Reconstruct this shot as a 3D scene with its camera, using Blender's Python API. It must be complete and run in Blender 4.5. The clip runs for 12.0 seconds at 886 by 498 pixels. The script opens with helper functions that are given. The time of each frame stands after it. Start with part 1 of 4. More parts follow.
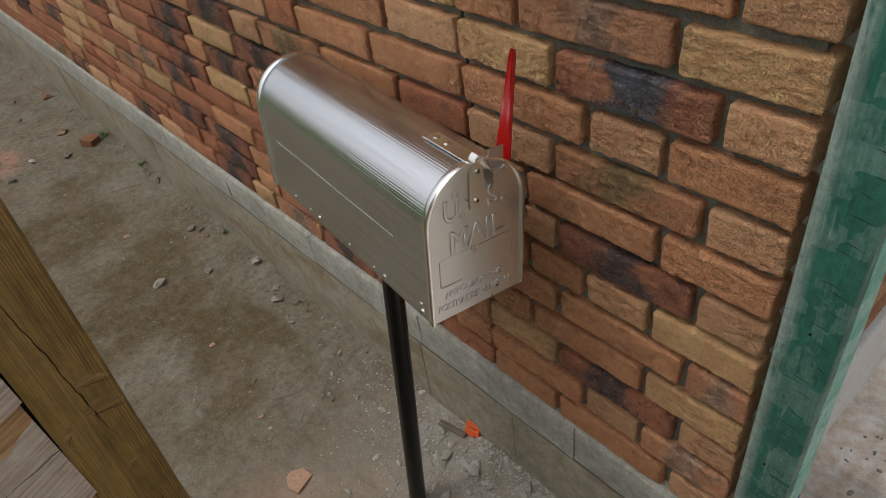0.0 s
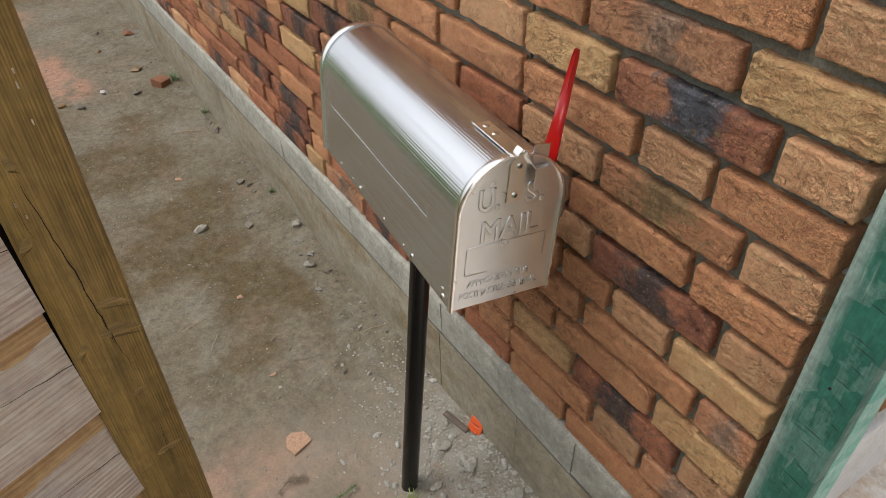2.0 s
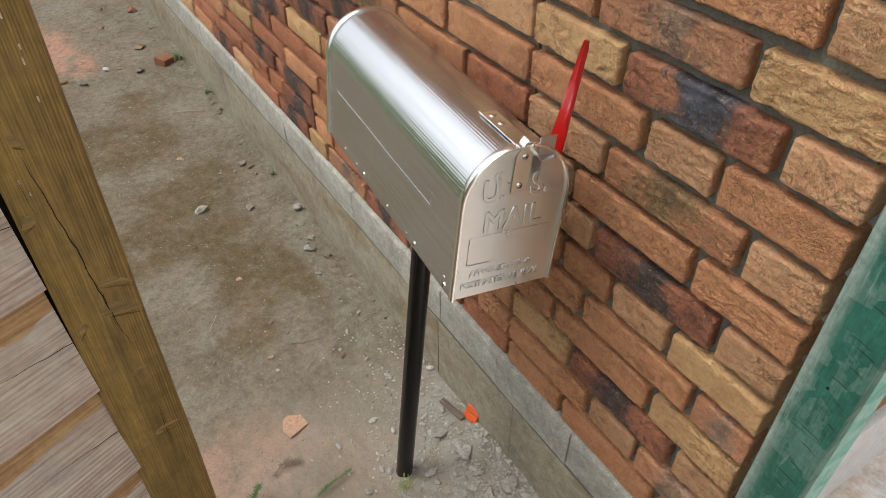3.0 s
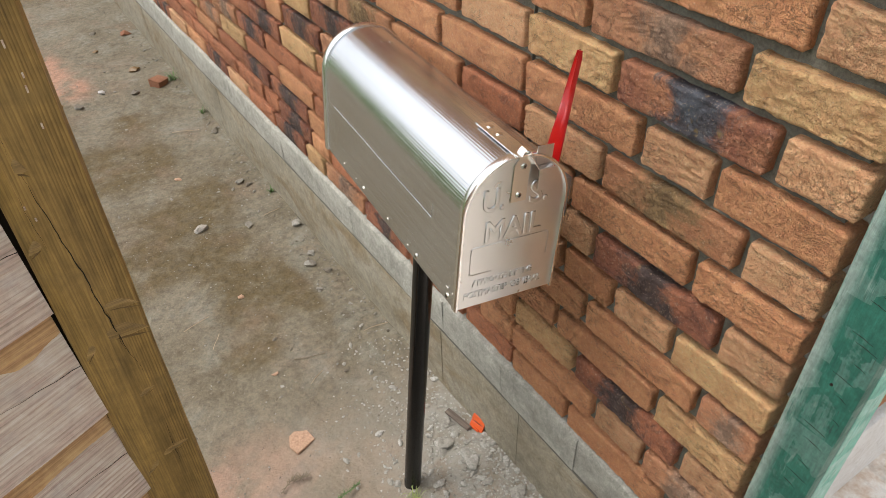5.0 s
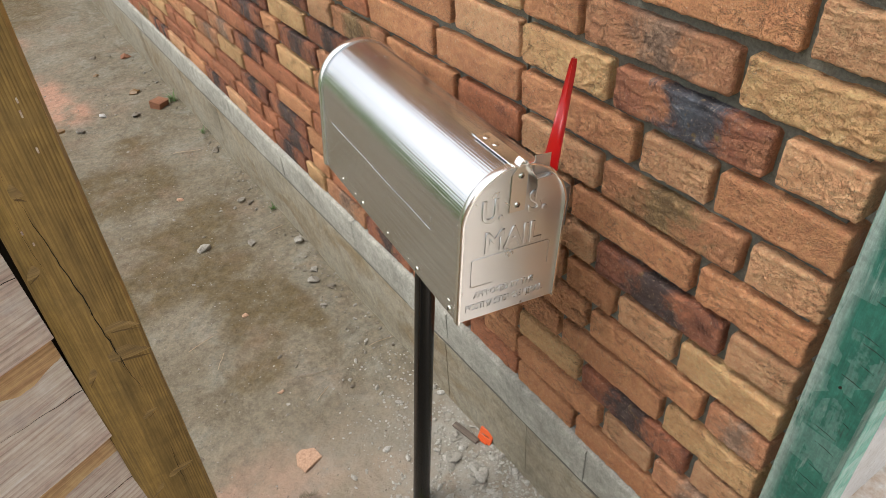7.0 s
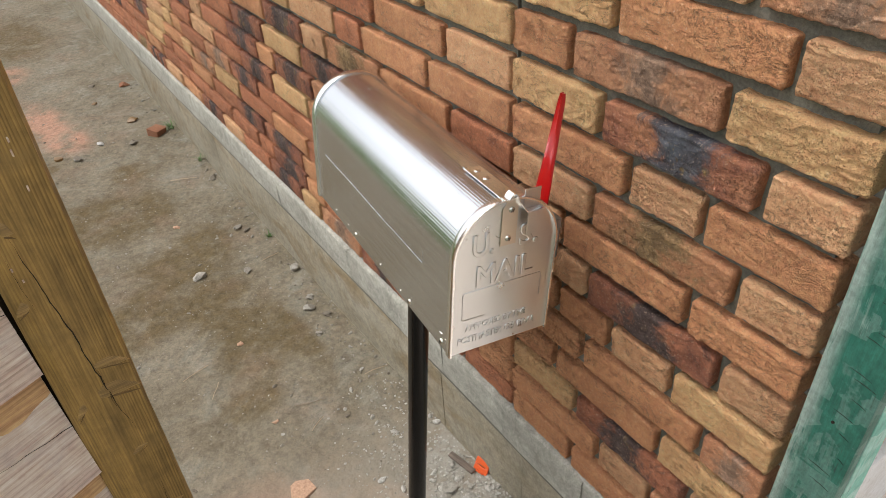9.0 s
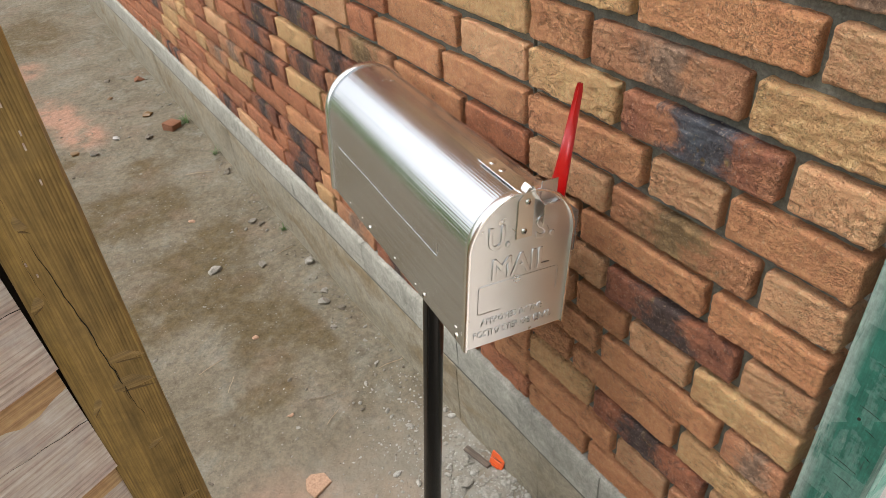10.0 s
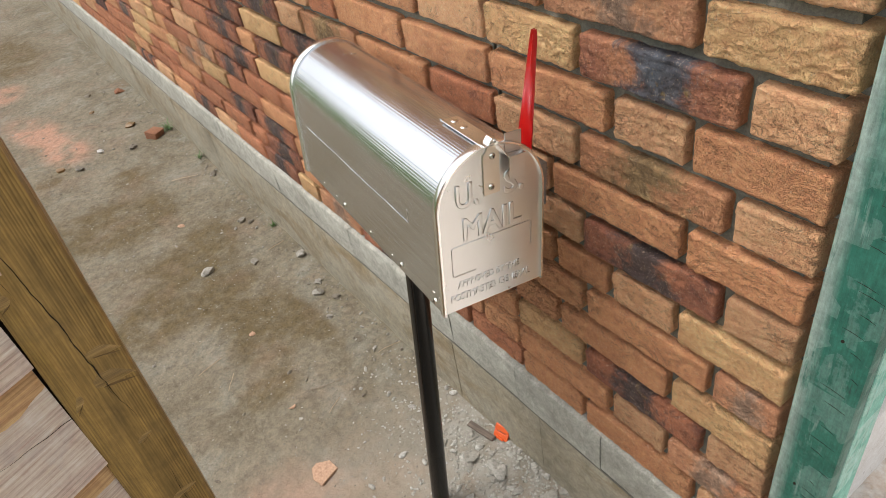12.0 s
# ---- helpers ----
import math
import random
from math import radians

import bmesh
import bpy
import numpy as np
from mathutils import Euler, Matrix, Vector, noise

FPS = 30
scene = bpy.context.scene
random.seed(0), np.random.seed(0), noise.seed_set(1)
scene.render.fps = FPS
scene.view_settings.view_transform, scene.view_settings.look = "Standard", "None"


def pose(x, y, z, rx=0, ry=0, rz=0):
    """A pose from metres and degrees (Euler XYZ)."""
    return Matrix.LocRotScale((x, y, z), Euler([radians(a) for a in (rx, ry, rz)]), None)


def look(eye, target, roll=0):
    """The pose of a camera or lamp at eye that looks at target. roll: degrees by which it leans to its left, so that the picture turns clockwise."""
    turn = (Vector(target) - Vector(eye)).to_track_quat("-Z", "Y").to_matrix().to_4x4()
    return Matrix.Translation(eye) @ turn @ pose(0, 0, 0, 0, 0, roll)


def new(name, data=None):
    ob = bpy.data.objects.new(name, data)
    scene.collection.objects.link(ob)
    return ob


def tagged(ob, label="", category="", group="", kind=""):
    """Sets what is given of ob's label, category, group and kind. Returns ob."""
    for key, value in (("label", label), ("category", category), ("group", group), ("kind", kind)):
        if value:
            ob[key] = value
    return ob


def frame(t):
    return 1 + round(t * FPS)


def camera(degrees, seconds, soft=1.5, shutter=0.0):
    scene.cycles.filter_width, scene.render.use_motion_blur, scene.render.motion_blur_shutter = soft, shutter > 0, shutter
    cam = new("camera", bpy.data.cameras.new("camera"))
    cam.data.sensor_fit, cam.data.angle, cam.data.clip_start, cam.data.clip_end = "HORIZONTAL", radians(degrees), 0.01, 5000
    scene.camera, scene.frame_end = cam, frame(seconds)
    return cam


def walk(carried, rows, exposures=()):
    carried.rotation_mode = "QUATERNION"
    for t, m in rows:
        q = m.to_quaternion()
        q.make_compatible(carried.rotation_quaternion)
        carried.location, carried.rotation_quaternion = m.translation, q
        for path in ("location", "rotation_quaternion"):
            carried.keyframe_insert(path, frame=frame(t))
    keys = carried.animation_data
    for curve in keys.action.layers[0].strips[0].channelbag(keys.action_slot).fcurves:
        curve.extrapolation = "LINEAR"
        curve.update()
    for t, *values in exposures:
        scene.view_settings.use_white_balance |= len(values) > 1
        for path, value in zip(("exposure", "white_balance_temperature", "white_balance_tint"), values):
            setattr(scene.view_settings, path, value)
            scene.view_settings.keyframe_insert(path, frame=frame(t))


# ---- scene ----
cam = camera(65.1, 12.0, soft=0.75)
PATH = [
    (0, (-0.682, -0.8, 1.604), (0.227, 0.436, 0.321), -9.5),
    (0.5, (-0.686, -0.833, 1.611), (0.169, 0.467, 0.355), -11.1),
    (1, (-0.684, -0.825, 1.601), (0.147, 0.495, 0.349), -10.7),
    (1.5, (-0.672, -0.821, 1.593), (0.133, 0.505, 0.33), -8.0),
    (2, (-0.673, -0.817, 1.589), (0.137, 0.487, 0.308), -2.3),
    (2.5, (-0.674, -0.812, 1.591), (0.136, 0.475, 0.292), -0.2),
    (3, (-0.677, -0.812, 1.591), (0.123, 0.47, 0.281), -0.6),
    (5, (-0.686, -0.815, 1.598), (0.13, 0.48, 0.312), -2.4),
    (5.5, (-0.68, -0.807, 1.596), (0.138, 0.497, 0.319), -2.3),
    (6, (-0.674, -0.8, 1.597), (0.129, 0.511, 0.318), -3.1),
    (6.5, (-0.675, -0.812, 1.6), (0.138, 0.507, 0.335), -3.9),
    (7, (-0.677, -0.815, 1.594), (0.141, 0.507, 0.335), -4.4),
    (9, (-0.662, -0.814, 1.606), (0.184, 0.537, 0.398), -4.5),
    (9.5, (-0.657, -0.81, 1.607), (0.173, 0.553, 0.401), -5.5),
    (10, (-0.657, -0.804, 1.598), (0.147, 0.561, 0.377), -5.6),
    (10.5, (-0.658, -0.803, 1.572), (0.096, 0.506, 0.26), -6.0),
    (11, (-0.658, -0.805, 1.553), (0.062, 0.456, 0.177), -6.3),
    (11.5, (-0.657, -0.815, 1.551), (0.032, 0.442, 0.156), -8.3),
    (12, (-0.629, -0.838, 1.551), (0.154, 0.522, 0.312), -11.1),
]
walk(cam, [(t, look(eye, target, roll)) for t, eye, target, roll in PATH], exposures=[(0, -1.84), (1, -1.50), (2.5, -1.14), (5, -0.83), (9, -0.86), (12, -0.75)])

# ---- world, sun ----
world = bpy.data.worlds.new("overcast")
scene.world = world
world.use_nodes = True
wn, wl = world.node_tree.nodes, world.node_tree.links
sky = wn.new("ShaderNodeTexSky")
sky.sky_type = "NISHITA"
sky.sun_disc = False
sky.sun_elevation, sky.sun_rotation = radians(62), radians(306)
sky.air_density, sky.dust_density, sky.ozone_density = 1.0, 4.0, 1.0
soft_sky = wn.new("ShaderNodeHueSaturation")
soft_sky.inputs["Saturation"].default_value = 0.22
wl.new(sky.outputs[0], soft_sky.inputs["Color"])
# an overcast vault is about three times as bright overhead as at the horizon
vault, up, grade, product = (wn.new(k) for k in ("ShaderNodeTexCoord", "ShaderNodeSeparateXYZ", "ShaderNodeMapRange", "ShaderNodeVectorMath"))
wl.new(vault.outputs["Generated"], up.inputs[0])
wl.new(up.outputs[2], grade.inputs["Value"])
grade.inputs["To Min"].default_value, grade.inputs["To Max"].default_value = 0.60, 1.0
product.operation = "MULTIPLY"
wl.new(soft_sky.outputs[0], product.inputs[0])
wl.new(grade.outputs[0], product.inputs[1])
wl.new(product.outputs[0], wn["Background"].inputs["Color"])
wn["Background"].inputs["Strength"].default_value = 0.605
sun = new("sun", bpy.data.lights.new("sun", "SUN"))
sun.data.energy, sun.data.angle, sun.data.color = 1.1, radians(24), (1.0, 0.97, 0.92)
sun.matrix_world = look((-3.5, 2.6, 8.4), (0, 0, 0))


# ---- materials ----
def material(name):
    m = bpy.data.materials.new(name)
    m.use_nodes = True
    return m, m.node_tree.nodes, m.node_tree.links, m.node_tree.nodes["Principled BSDF"]


def coords(n, l, scale=(1, 1, 1), shift=True):
    """Object coordinates in metres, moved by a random step for each object and each island."""
    tc, mp = n.new("ShaderNodeTexCoord"), n.new("ShaderNodeMapping")
    mp.inputs["Scale"].default_value = scale
    l.new(tc.outputs["Object"], mp.inputs["Vector"])
    if shift:
        oi, ge, ad, mu = (n.new(k) for k in ("ShaderNodeObjectInfo", "ShaderNodeNewGeometry", "ShaderNodeMath", "ShaderNodeMath"))
        l.new(oi.outputs["Random"], ad.inputs[0])
        l.new(ge.outputs["Random Per Island"], ad.inputs[1])
        mu.operation, mu.inputs[1].default_value = "MULTIPLY", 37.0
        l.new(ad.outputs[0], mu.inputs[0])
        l.new(mu.outputs[0], mp.inputs["Location"])
    return mp.outputs[0]


def rnd(n, l):
    oi, ge, ad, fr = (n.new(k) for k in ("ShaderNodeObjectInfo", "ShaderNodeNewGeometry", "ShaderNodeMath", "ShaderNodeMath"))
    l.new(oi.outputs["Random"], ad.inputs[0])
    l.new(ge.outputs["Random Per Island"], ad.inputs[1])
    fr.operation = "FRACT"
    l.new(ad.outputs[0], fr.inputs[0])
    return fr.outputs[0]


def noise_tex(n, l, vec, scale, detail=4.0, rough=0.55, distort=0.0):
    t = n.new("ShaderNodeTexNoise")
    t.inputs["Scale"].default_value, t.inputs["Detail"].default_value = scale, detail
    t.inputs["Roughness"].default_value, t.inputs["Distortion"].default_value = rough, distort
    l.new(vec, t.inputs["Vector"])
    return t.outputs["Fac"]


def steps(n, l, fac, stops):
    r = n.new("ShaderNodeValToRGB")
    e = r.color_ramp.elements
    while len(e) < len(stops):
        e.new(0.5)
    for el, (p, c) in zip(e, stops):
        el.position = p
        el.color = (*c, 1) if isinstance(c, tuple) else (c, c, c, 1)
    l.new(fac, r.inputs[0])
    return r.outputs[0]


def mix(n, l, fac, a, b, mode="MIX"):
    m = n.new("ShaderNodeMix")
    m.data_type, m.blend_type = "RGBA", mode
    for sock, v in ((m.inputs[0], fac), (m.inputs[6], a), (m.inputs[7], b)):
        if isinstance(v, (int, float)):
            sock.default_value = v
        elif isinstance(v, tuple):
            sock.default_value = (*v, 1)
        else:
            l.new(v, sock)
    return m.outputs[2]


def bump(n, l, p, heights):
    """A chain of bumps: (height, strength, distance)."""
    last = None
    for h, s, d in heights:
        b = n.new("ShaderNodeBump")
        b.inputs["Strength"].default_value, b.inputs["Distance"].default_value = s, d
        l.new(h, b.inputs["Height"])
        if last:
            l.new(last, b.inputs["Normal"])
        last = b.outputs[0]
    l.new(last, p.inputs["Normal"])


def add(n, l, a, b):
    m = n.new("ShaderNodeMath")
    m.use_clamp = True
    l.new(a, m.inputs[0])
    l.new(b, m.inputs[1])
    return m.outputs[0]


def times(n, l, a, b):
    m = n.new("ShaderNodeMath")
    m.operation = "MULTIPLY"
    m.use_clamp = True
    l.new(a, m.inputs[0])
    if isinstance(b, float):
        m.inputs[1].default_value = b
    else:
        l.new(b, m.inputs[1])
    return m.outputs[0]


def brick_material(name, base, second, blot, blot_at=0.62, folds=0.45, heart=None, span=(0.34, 0.42, 0.60, 0.70), gold=0.0):
    """Hand-made brick: sanded, creased, blotched. heart: the colour of a burnt middle, over a span of the brick's length."""
    m, n, l, p = material(name)
    v, vs = coords(n, l), coords(n, l, (1, 0.68, 1.45))
    big = noise_tex(n, l, v, 14, 5, 0.6)
    c = mix(n, l, steps(n, l, big, [(0.36, 0.0), (0.64, 1.0)]), base, second)
    patch = noise_tex(n, l, v, 20, 6, 0.7, 0.7)
    c = mix(n, l, steps(n, l, patch, [(blot_at, 0.0), (blot_at + 0.10, 0.8)]), c, blot)
    if heart:
        tc, sep = n.new("ShaderNodeTexCoord"), n.new("ShaderNodeSeparateXYZ")
        l.new(tc.outputs["Generated"], sep.inputs[0])
        wander = n.new("ShaderNodeMath")
        wander.operation, wander.inputs[1].default_value = "MULTIPLY_ADD", 1.1
        l.new(noise_tex(n, l, v, 17, 7, 0.75, 0.6), wander.inputs[0])
        l.new(sep.outputs[1], wander.inputs[2])
        mid = steps(n, l, times(n, l, wander.outputs[0], 0.5), list(zip(span, (0.0, 0.92, 0.92, 0.0))))
        c = mix(n, l, mid, c, mix(n, l, steps(n, l, noise_tex(n, l, v, 30, 5, 0.7), [(0.42, 0.0), (0.6, 1.0)]), heart, tuple(k * 1.9 for k in heart)))
        if gold:
            c = mix(n, l, times(n, l, mid, steps(n, l, noise_tex(n, l, v, 38, 3, 0.6), [(0.60, 0.0), (0.68, gold)])), c, (0.40, 0.25, 0.06))
    cloud = noise_tex(n, l, v, 60, 5, 0.75)
    c = mix(n, l, 0.3, c, steps(n, l, cloud, [(0.3, 0.22), (0.7, 0.78)]), "OVERLAY")
    grain = noise_tex(n, l, v, 190, 5, 0.85)
    c = mix(n, l, 0.38, c, steps(n, l, grain, [(0.32, 0.2), (0.68, 0.8)]), "OVERLAY")
    specks = noise_tex(n, l, v, 170, 3, 0.6)
    c = mix(n, l, steps(n, l, specks, [(0.65, 0.0), (0.71, 0.5)]), c, (0.78, 0.60, 0.42))
    # dark dots put the tiny shadows of pits into the colour
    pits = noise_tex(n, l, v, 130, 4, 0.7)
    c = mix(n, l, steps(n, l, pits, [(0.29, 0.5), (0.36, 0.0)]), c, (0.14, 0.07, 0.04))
    fold = noise_tex(n, l, vs, 46, 6, 0.6, 1.5)
    crease = steps(n, l, fold, [(0.36, 0.0), (0.40, 0.35), (0.47, 0.42), (0.50, 0.72), (0.58, 0.78), (0.61, 1.0)])
    where = steps(n, l, noise_tex(n, l, v, 11, 3, 0.6), [(0.46, 0.0), (0.56, 1.0)])
    crack = noise_tex(n, l, vs, 30, 5, 0.6, 1.2)
    torn = steps(n, l, crack, [(0.478, 1.0), (0.496, 0.0), (0.504, 0.0), (0.522, 1.0)])
    torn = mix(n, l, where, (1, 1, 1), torn)
    # relief shading put into the colour: pale sand specks, dark lines in folds
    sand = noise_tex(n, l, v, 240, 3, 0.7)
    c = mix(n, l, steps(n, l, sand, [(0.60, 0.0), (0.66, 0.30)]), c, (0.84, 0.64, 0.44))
    fold_shade = steps(n, l, crack, [(0.486, 0.0), (0.498, 0.5), (0.502, 0.5), (0.514, 0.0)])
    c = mix(n, l, times(n, l, fold_shade, where), c, (0.10, 0.05, 0.03))
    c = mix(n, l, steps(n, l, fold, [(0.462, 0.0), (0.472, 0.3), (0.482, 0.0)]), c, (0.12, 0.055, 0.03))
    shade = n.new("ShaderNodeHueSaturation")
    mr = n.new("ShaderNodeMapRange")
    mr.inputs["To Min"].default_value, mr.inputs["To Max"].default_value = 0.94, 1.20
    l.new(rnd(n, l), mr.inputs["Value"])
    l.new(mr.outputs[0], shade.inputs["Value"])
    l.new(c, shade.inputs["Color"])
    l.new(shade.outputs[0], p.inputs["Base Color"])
    p.inputs["Roughness"].default_value = 0.72
    p.inputs["Specular IOR Level"].default_value = 0.35
    bump(n, l, p, [(crease, min(1.0, folds * 2.2), 0.018), (torn, 1.0, 0.009), (noise_tex(n, l, v, 120, 6, 0.8), 0.9, 0.006), (noise_tex(n, l, v, 300, 3, 0.8), 1.0, 0.003)])
    return m


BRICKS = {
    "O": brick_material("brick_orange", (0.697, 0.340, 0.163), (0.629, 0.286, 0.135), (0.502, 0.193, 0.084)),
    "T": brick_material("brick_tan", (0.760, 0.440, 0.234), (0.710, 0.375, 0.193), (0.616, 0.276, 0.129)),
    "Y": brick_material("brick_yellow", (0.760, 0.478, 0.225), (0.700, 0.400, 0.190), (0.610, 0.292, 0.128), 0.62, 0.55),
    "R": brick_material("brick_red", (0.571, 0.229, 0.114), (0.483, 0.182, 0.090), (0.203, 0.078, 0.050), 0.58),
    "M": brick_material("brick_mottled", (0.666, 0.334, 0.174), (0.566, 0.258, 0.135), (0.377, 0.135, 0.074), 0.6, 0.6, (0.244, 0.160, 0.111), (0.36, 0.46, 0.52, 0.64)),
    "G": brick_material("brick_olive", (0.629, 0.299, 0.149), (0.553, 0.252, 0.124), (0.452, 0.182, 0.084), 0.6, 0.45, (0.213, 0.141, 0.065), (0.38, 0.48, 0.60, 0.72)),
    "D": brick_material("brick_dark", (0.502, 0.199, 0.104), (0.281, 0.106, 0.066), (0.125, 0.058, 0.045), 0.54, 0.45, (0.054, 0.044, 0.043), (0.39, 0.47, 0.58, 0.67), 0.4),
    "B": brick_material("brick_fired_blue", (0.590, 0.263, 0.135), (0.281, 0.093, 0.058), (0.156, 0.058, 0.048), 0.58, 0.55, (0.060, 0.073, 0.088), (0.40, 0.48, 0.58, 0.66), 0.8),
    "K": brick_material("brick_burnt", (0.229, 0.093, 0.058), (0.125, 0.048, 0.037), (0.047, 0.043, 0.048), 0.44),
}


def mortar_material():
    m, n, l, p = material("mortar")
    v = coords(n, l, shift=False)
    c = mix(n, l, noise_tex(n, l, v, 9, 5), (0.125, 0.12, 0.095), (0.235, 0.225, 0.183))
    c = mix(n, l, 0.5, c, steps(n, l, noise_tex(n, l, v, 300, 3, 0.7), [(0.3, 0.2), (0.7, 0.8)]), "OVERLAY")
    l.new(c, p.inputs["Base Color"])
    p.inputs["Roughness"].default_value = 0.95
    bump(n, l, p, [(noise_tex(n, l, v, 70, 5, 0.65), 0.8, 0.006), (noise_tex(n, l, v, 330, 3, 0.7), 0.6, 0.002)])
    return m


def concrete_material(name, a, b, stain, stain_at):
    m, n, l, p = material(name)
    v = coords(n, l, shift=False)
    vl = coords(n, l, (1, 0.7, 1.3), shift=False)
    c = mix(n, l, steps(n, l, noise_tex(n, l, vl, 7, 6, 0.6), [(0.35, 0.0), (0.65, 1.0)]), a, b)
    c = mix(n, l, steps(n, l, noise_tex(n, l, vl, 5.5, 6, 0.6, 0.8), [(stain_at, 0.0), (stain_at + 0.2, 0.8)]), c, stain)
    c = mix(n, l, 0.5, c, steps(n, l, noise_tex(n, l, v, 260, 4, 0.7), [(0.3, 0.2), (0.7, 0.8)]), "OVERLAY")
    c = mix(n, l, 0.45, c, steps(n, l, noise_tex(n, l, v, 38, 6, 0.7, 0.4), [(0.32, 0.22), (0.68, 0.78)]), "OVERLAY")
    pits = noise_tex(n, l, v, 85, 2, 0.5)
    c = mix(n, l, steps(n, l, pits, [(0.25, 0.5), (0.31, 0.0)]), c, (0.16, 0.14, 0.11))
    l.new(c, p.inputs["Base Color"])
    p.inputs["Roughness"].default_value = 0.88
    bump(n, l, p, [(noise_tex(n, l, v, 24, 6, 0.65), 0.6, 0.008), (noise_tex(n, l, v, 240, 3, 0.7), 0.5, 0.002)])
    return m


def blob(n, l, vec, x, y, rx, ry, turn=0.0):
    """A soft spot on the ground round (x, y)."""
    mp = n.new("ShaderNodeMapping")
    mp.vector_type = "TEXTURE"
    mp.inputs["Location"].default_value = (x, y, 0)
    mp.inputs["Rotation"].default_value = (0, 0, radians(turn))
    mp.inputs["Scale"].default_value = (rx, ry, 9)
    l.new(vec, mp.inputs["Vector"])
    g = n.new("ShaderNodeTexGradient")
    g.gradient_type = "QUADRATIC_SPHERE"
    l.new(mp.outputs[0], g.inputs[0])
    return g.outputs["Fac"]


def ground_material():
    m, n, l, p = material("dusty_ground")
    v = coords(n, l, shift=False)
    rag = noise_tex(n, l, v, 6, 7, 0.66, 0.4)
    c = mix(n, l, steps(n, l, noise_tex(n, l, v, 3.2, 6, 0.6), [(0.36, 0.0), (0.64, 1.0)]), (0.134, 0.112, 0.075), (0.184, 0.160, 0.117))
    grey = steps(n, l, noise_tex(n, l, v, 6, 6, 0.65, 0.7), [(0.5, 0.0), (0.68, 0.8)])
    c = mix(n, l, grey, c, (0.205, 0.196, 0.16))
    # damp and oil stains
    damp = None
    for x, y, rx, ry, tn in ((-0.44, 2.04, 0.36, 0.34, 0), (-0.64, 2.1, 0.3, 0.3, 0), (-0.26, 1.62, 0.22, 0.26, 10), (-0.44, 1.52, 0.3, 0.24, 0), (-0.34, 1.22, 0.26, 0.3, 0), (-0.19, 0.93, 0.085, 0.34, 6), (-0.33, 0.93, 0.2, 0.24, 0), (-0.5, 4.95, 0.4, 0.9, 0), (-0.36, 2.42, 0.16, 0.2, 0), (-0.42, 0.72, 0.16, 0.12, 0), (-0.62, 1.3, 0.24, 0.24, 0), (-0.66, 2.72, 0.16, 0.12, 0)):
        g = blob(n, l, v, x, y, rx, ry, tn)
        damp = g if damp is None else add(n, l, damp, g)
    damp = times(n, l, steps(n, l, damp, [(0.02, 0.0), (0.36, 1.0)]), times(n, l, steps(n, l, rag, [(0.36, 0.25), (0.5, 1.0)]), steps(n, l, noise_tex(n, l, v, 24, 5, 0.7), [(0.34, 0.6), (0.55, 1.0)])))
    c = mix(n, l, times(n, l, damp, 0.9), c, (0.096, 0.070, 0.031))
    small = steps(n, l, noise_tex(n, l, v, 14, 5, 0.7, 0.4), [(0.58, 0.0), (0.72, 0.6)])
    c = mix(n, l, small, c, (0.085, 0.068, 0.042))
    # brick dust
    dust = None
    for x, y, rx, ry, tn in ((-0.60, 3.38, 0.2, 0.55, 16), (-0.62, 0.28, 0.34, 0.26, 0), (-0.18, -0.12, 0.16, 0.2, 0), (-0.53, 2.98, 0.19, 0.34, 14), (-0.64, 4.2, 0.2, 0.3, 0)):
        g = blob(n, l, v, x, y, rx, ry, tn)
        dust = g if dust is None else add(n, l, dust, g)
    dust = times(n, l, steps(n, l, dust, [(0.05, 0.0), (0.4, 1.0)]), steps(n, l, rag, [(0.38, 0.1), (0.55, 1.0)]))
    c = mix(n, l, times(n, l, dust, 0.8), c, (0.36, 0.20, 0.135))
    warm = steps(n, l, noise_tex(n, l, v, 4.3, 4, 0.6), [(0.53, 0.0), (0.68, 0.5)])
    c = mix(n, l, warm, c, (0.175, 0.125, 0.085))
    c = mix(n, l, 0.28, c, steps(n, l, noise_tex(n, l, v, 110, 5, 0.75), [(0.3, 0.15), (0.7, 0.85)]), "OVERLAY")
    c = mix(n, l, 0.4, c, steps(n, l, noise_tex(n, l, v, 34, 5, 0.7), [(0.32, 0.2), (0.68, 0.8)]), "OVERLAY")
    near = times(n, l, steps(n, l, blob(n, l, v, -0.38, -0.02, 0.85, 0.72), [(0.02, 0.0), (0.25, 1.0)]), steps(n, l, rag, [(0.3, 0.5), (0.6, 1.0)]))
    c = mix(n, l, times(n, l, near, 0.62), c, mix(n, l, steps(n, l, noise_tex(n, l, v, 5, 5, 0.65, 0.6), [(0.42, 0.0), (0.6, 1.0)]), (0.242, 0.217, 0.174), (0.29, 0.225, 0.166)))
    specks = noise_tex(n, l, v, 48, 4, 0.7, 0.3)
    c = mix(n, l, steps(n, l, specks, [(0.28, 0.6), (0.33, 0.0)]), c, (0.06, 0.046, 0.03))
    c = mix(n, l, steps(n, l, noise_tex(n, l, v, 70, 3, 0.6), [(0.69, 0.0), (0.75, 0.4)]), c, (0.27, 0.245, 0.205))
    pale = times(n, l, steps(n, l, blob(n, l, v, -0.08, -0.05, 0.36, 0.62, -8), [(0.04, 0.0), (0.3, 1.0)]), steps(n, l, noise_tex(n, l, v, 16, 6, 0.7, 0.3), [(0.4, 0.2), (0.58, 1.0)]))
    c = mix(n, l, times(n, l, pale, 0.85), c, (0.29, 0.276, 0.238))
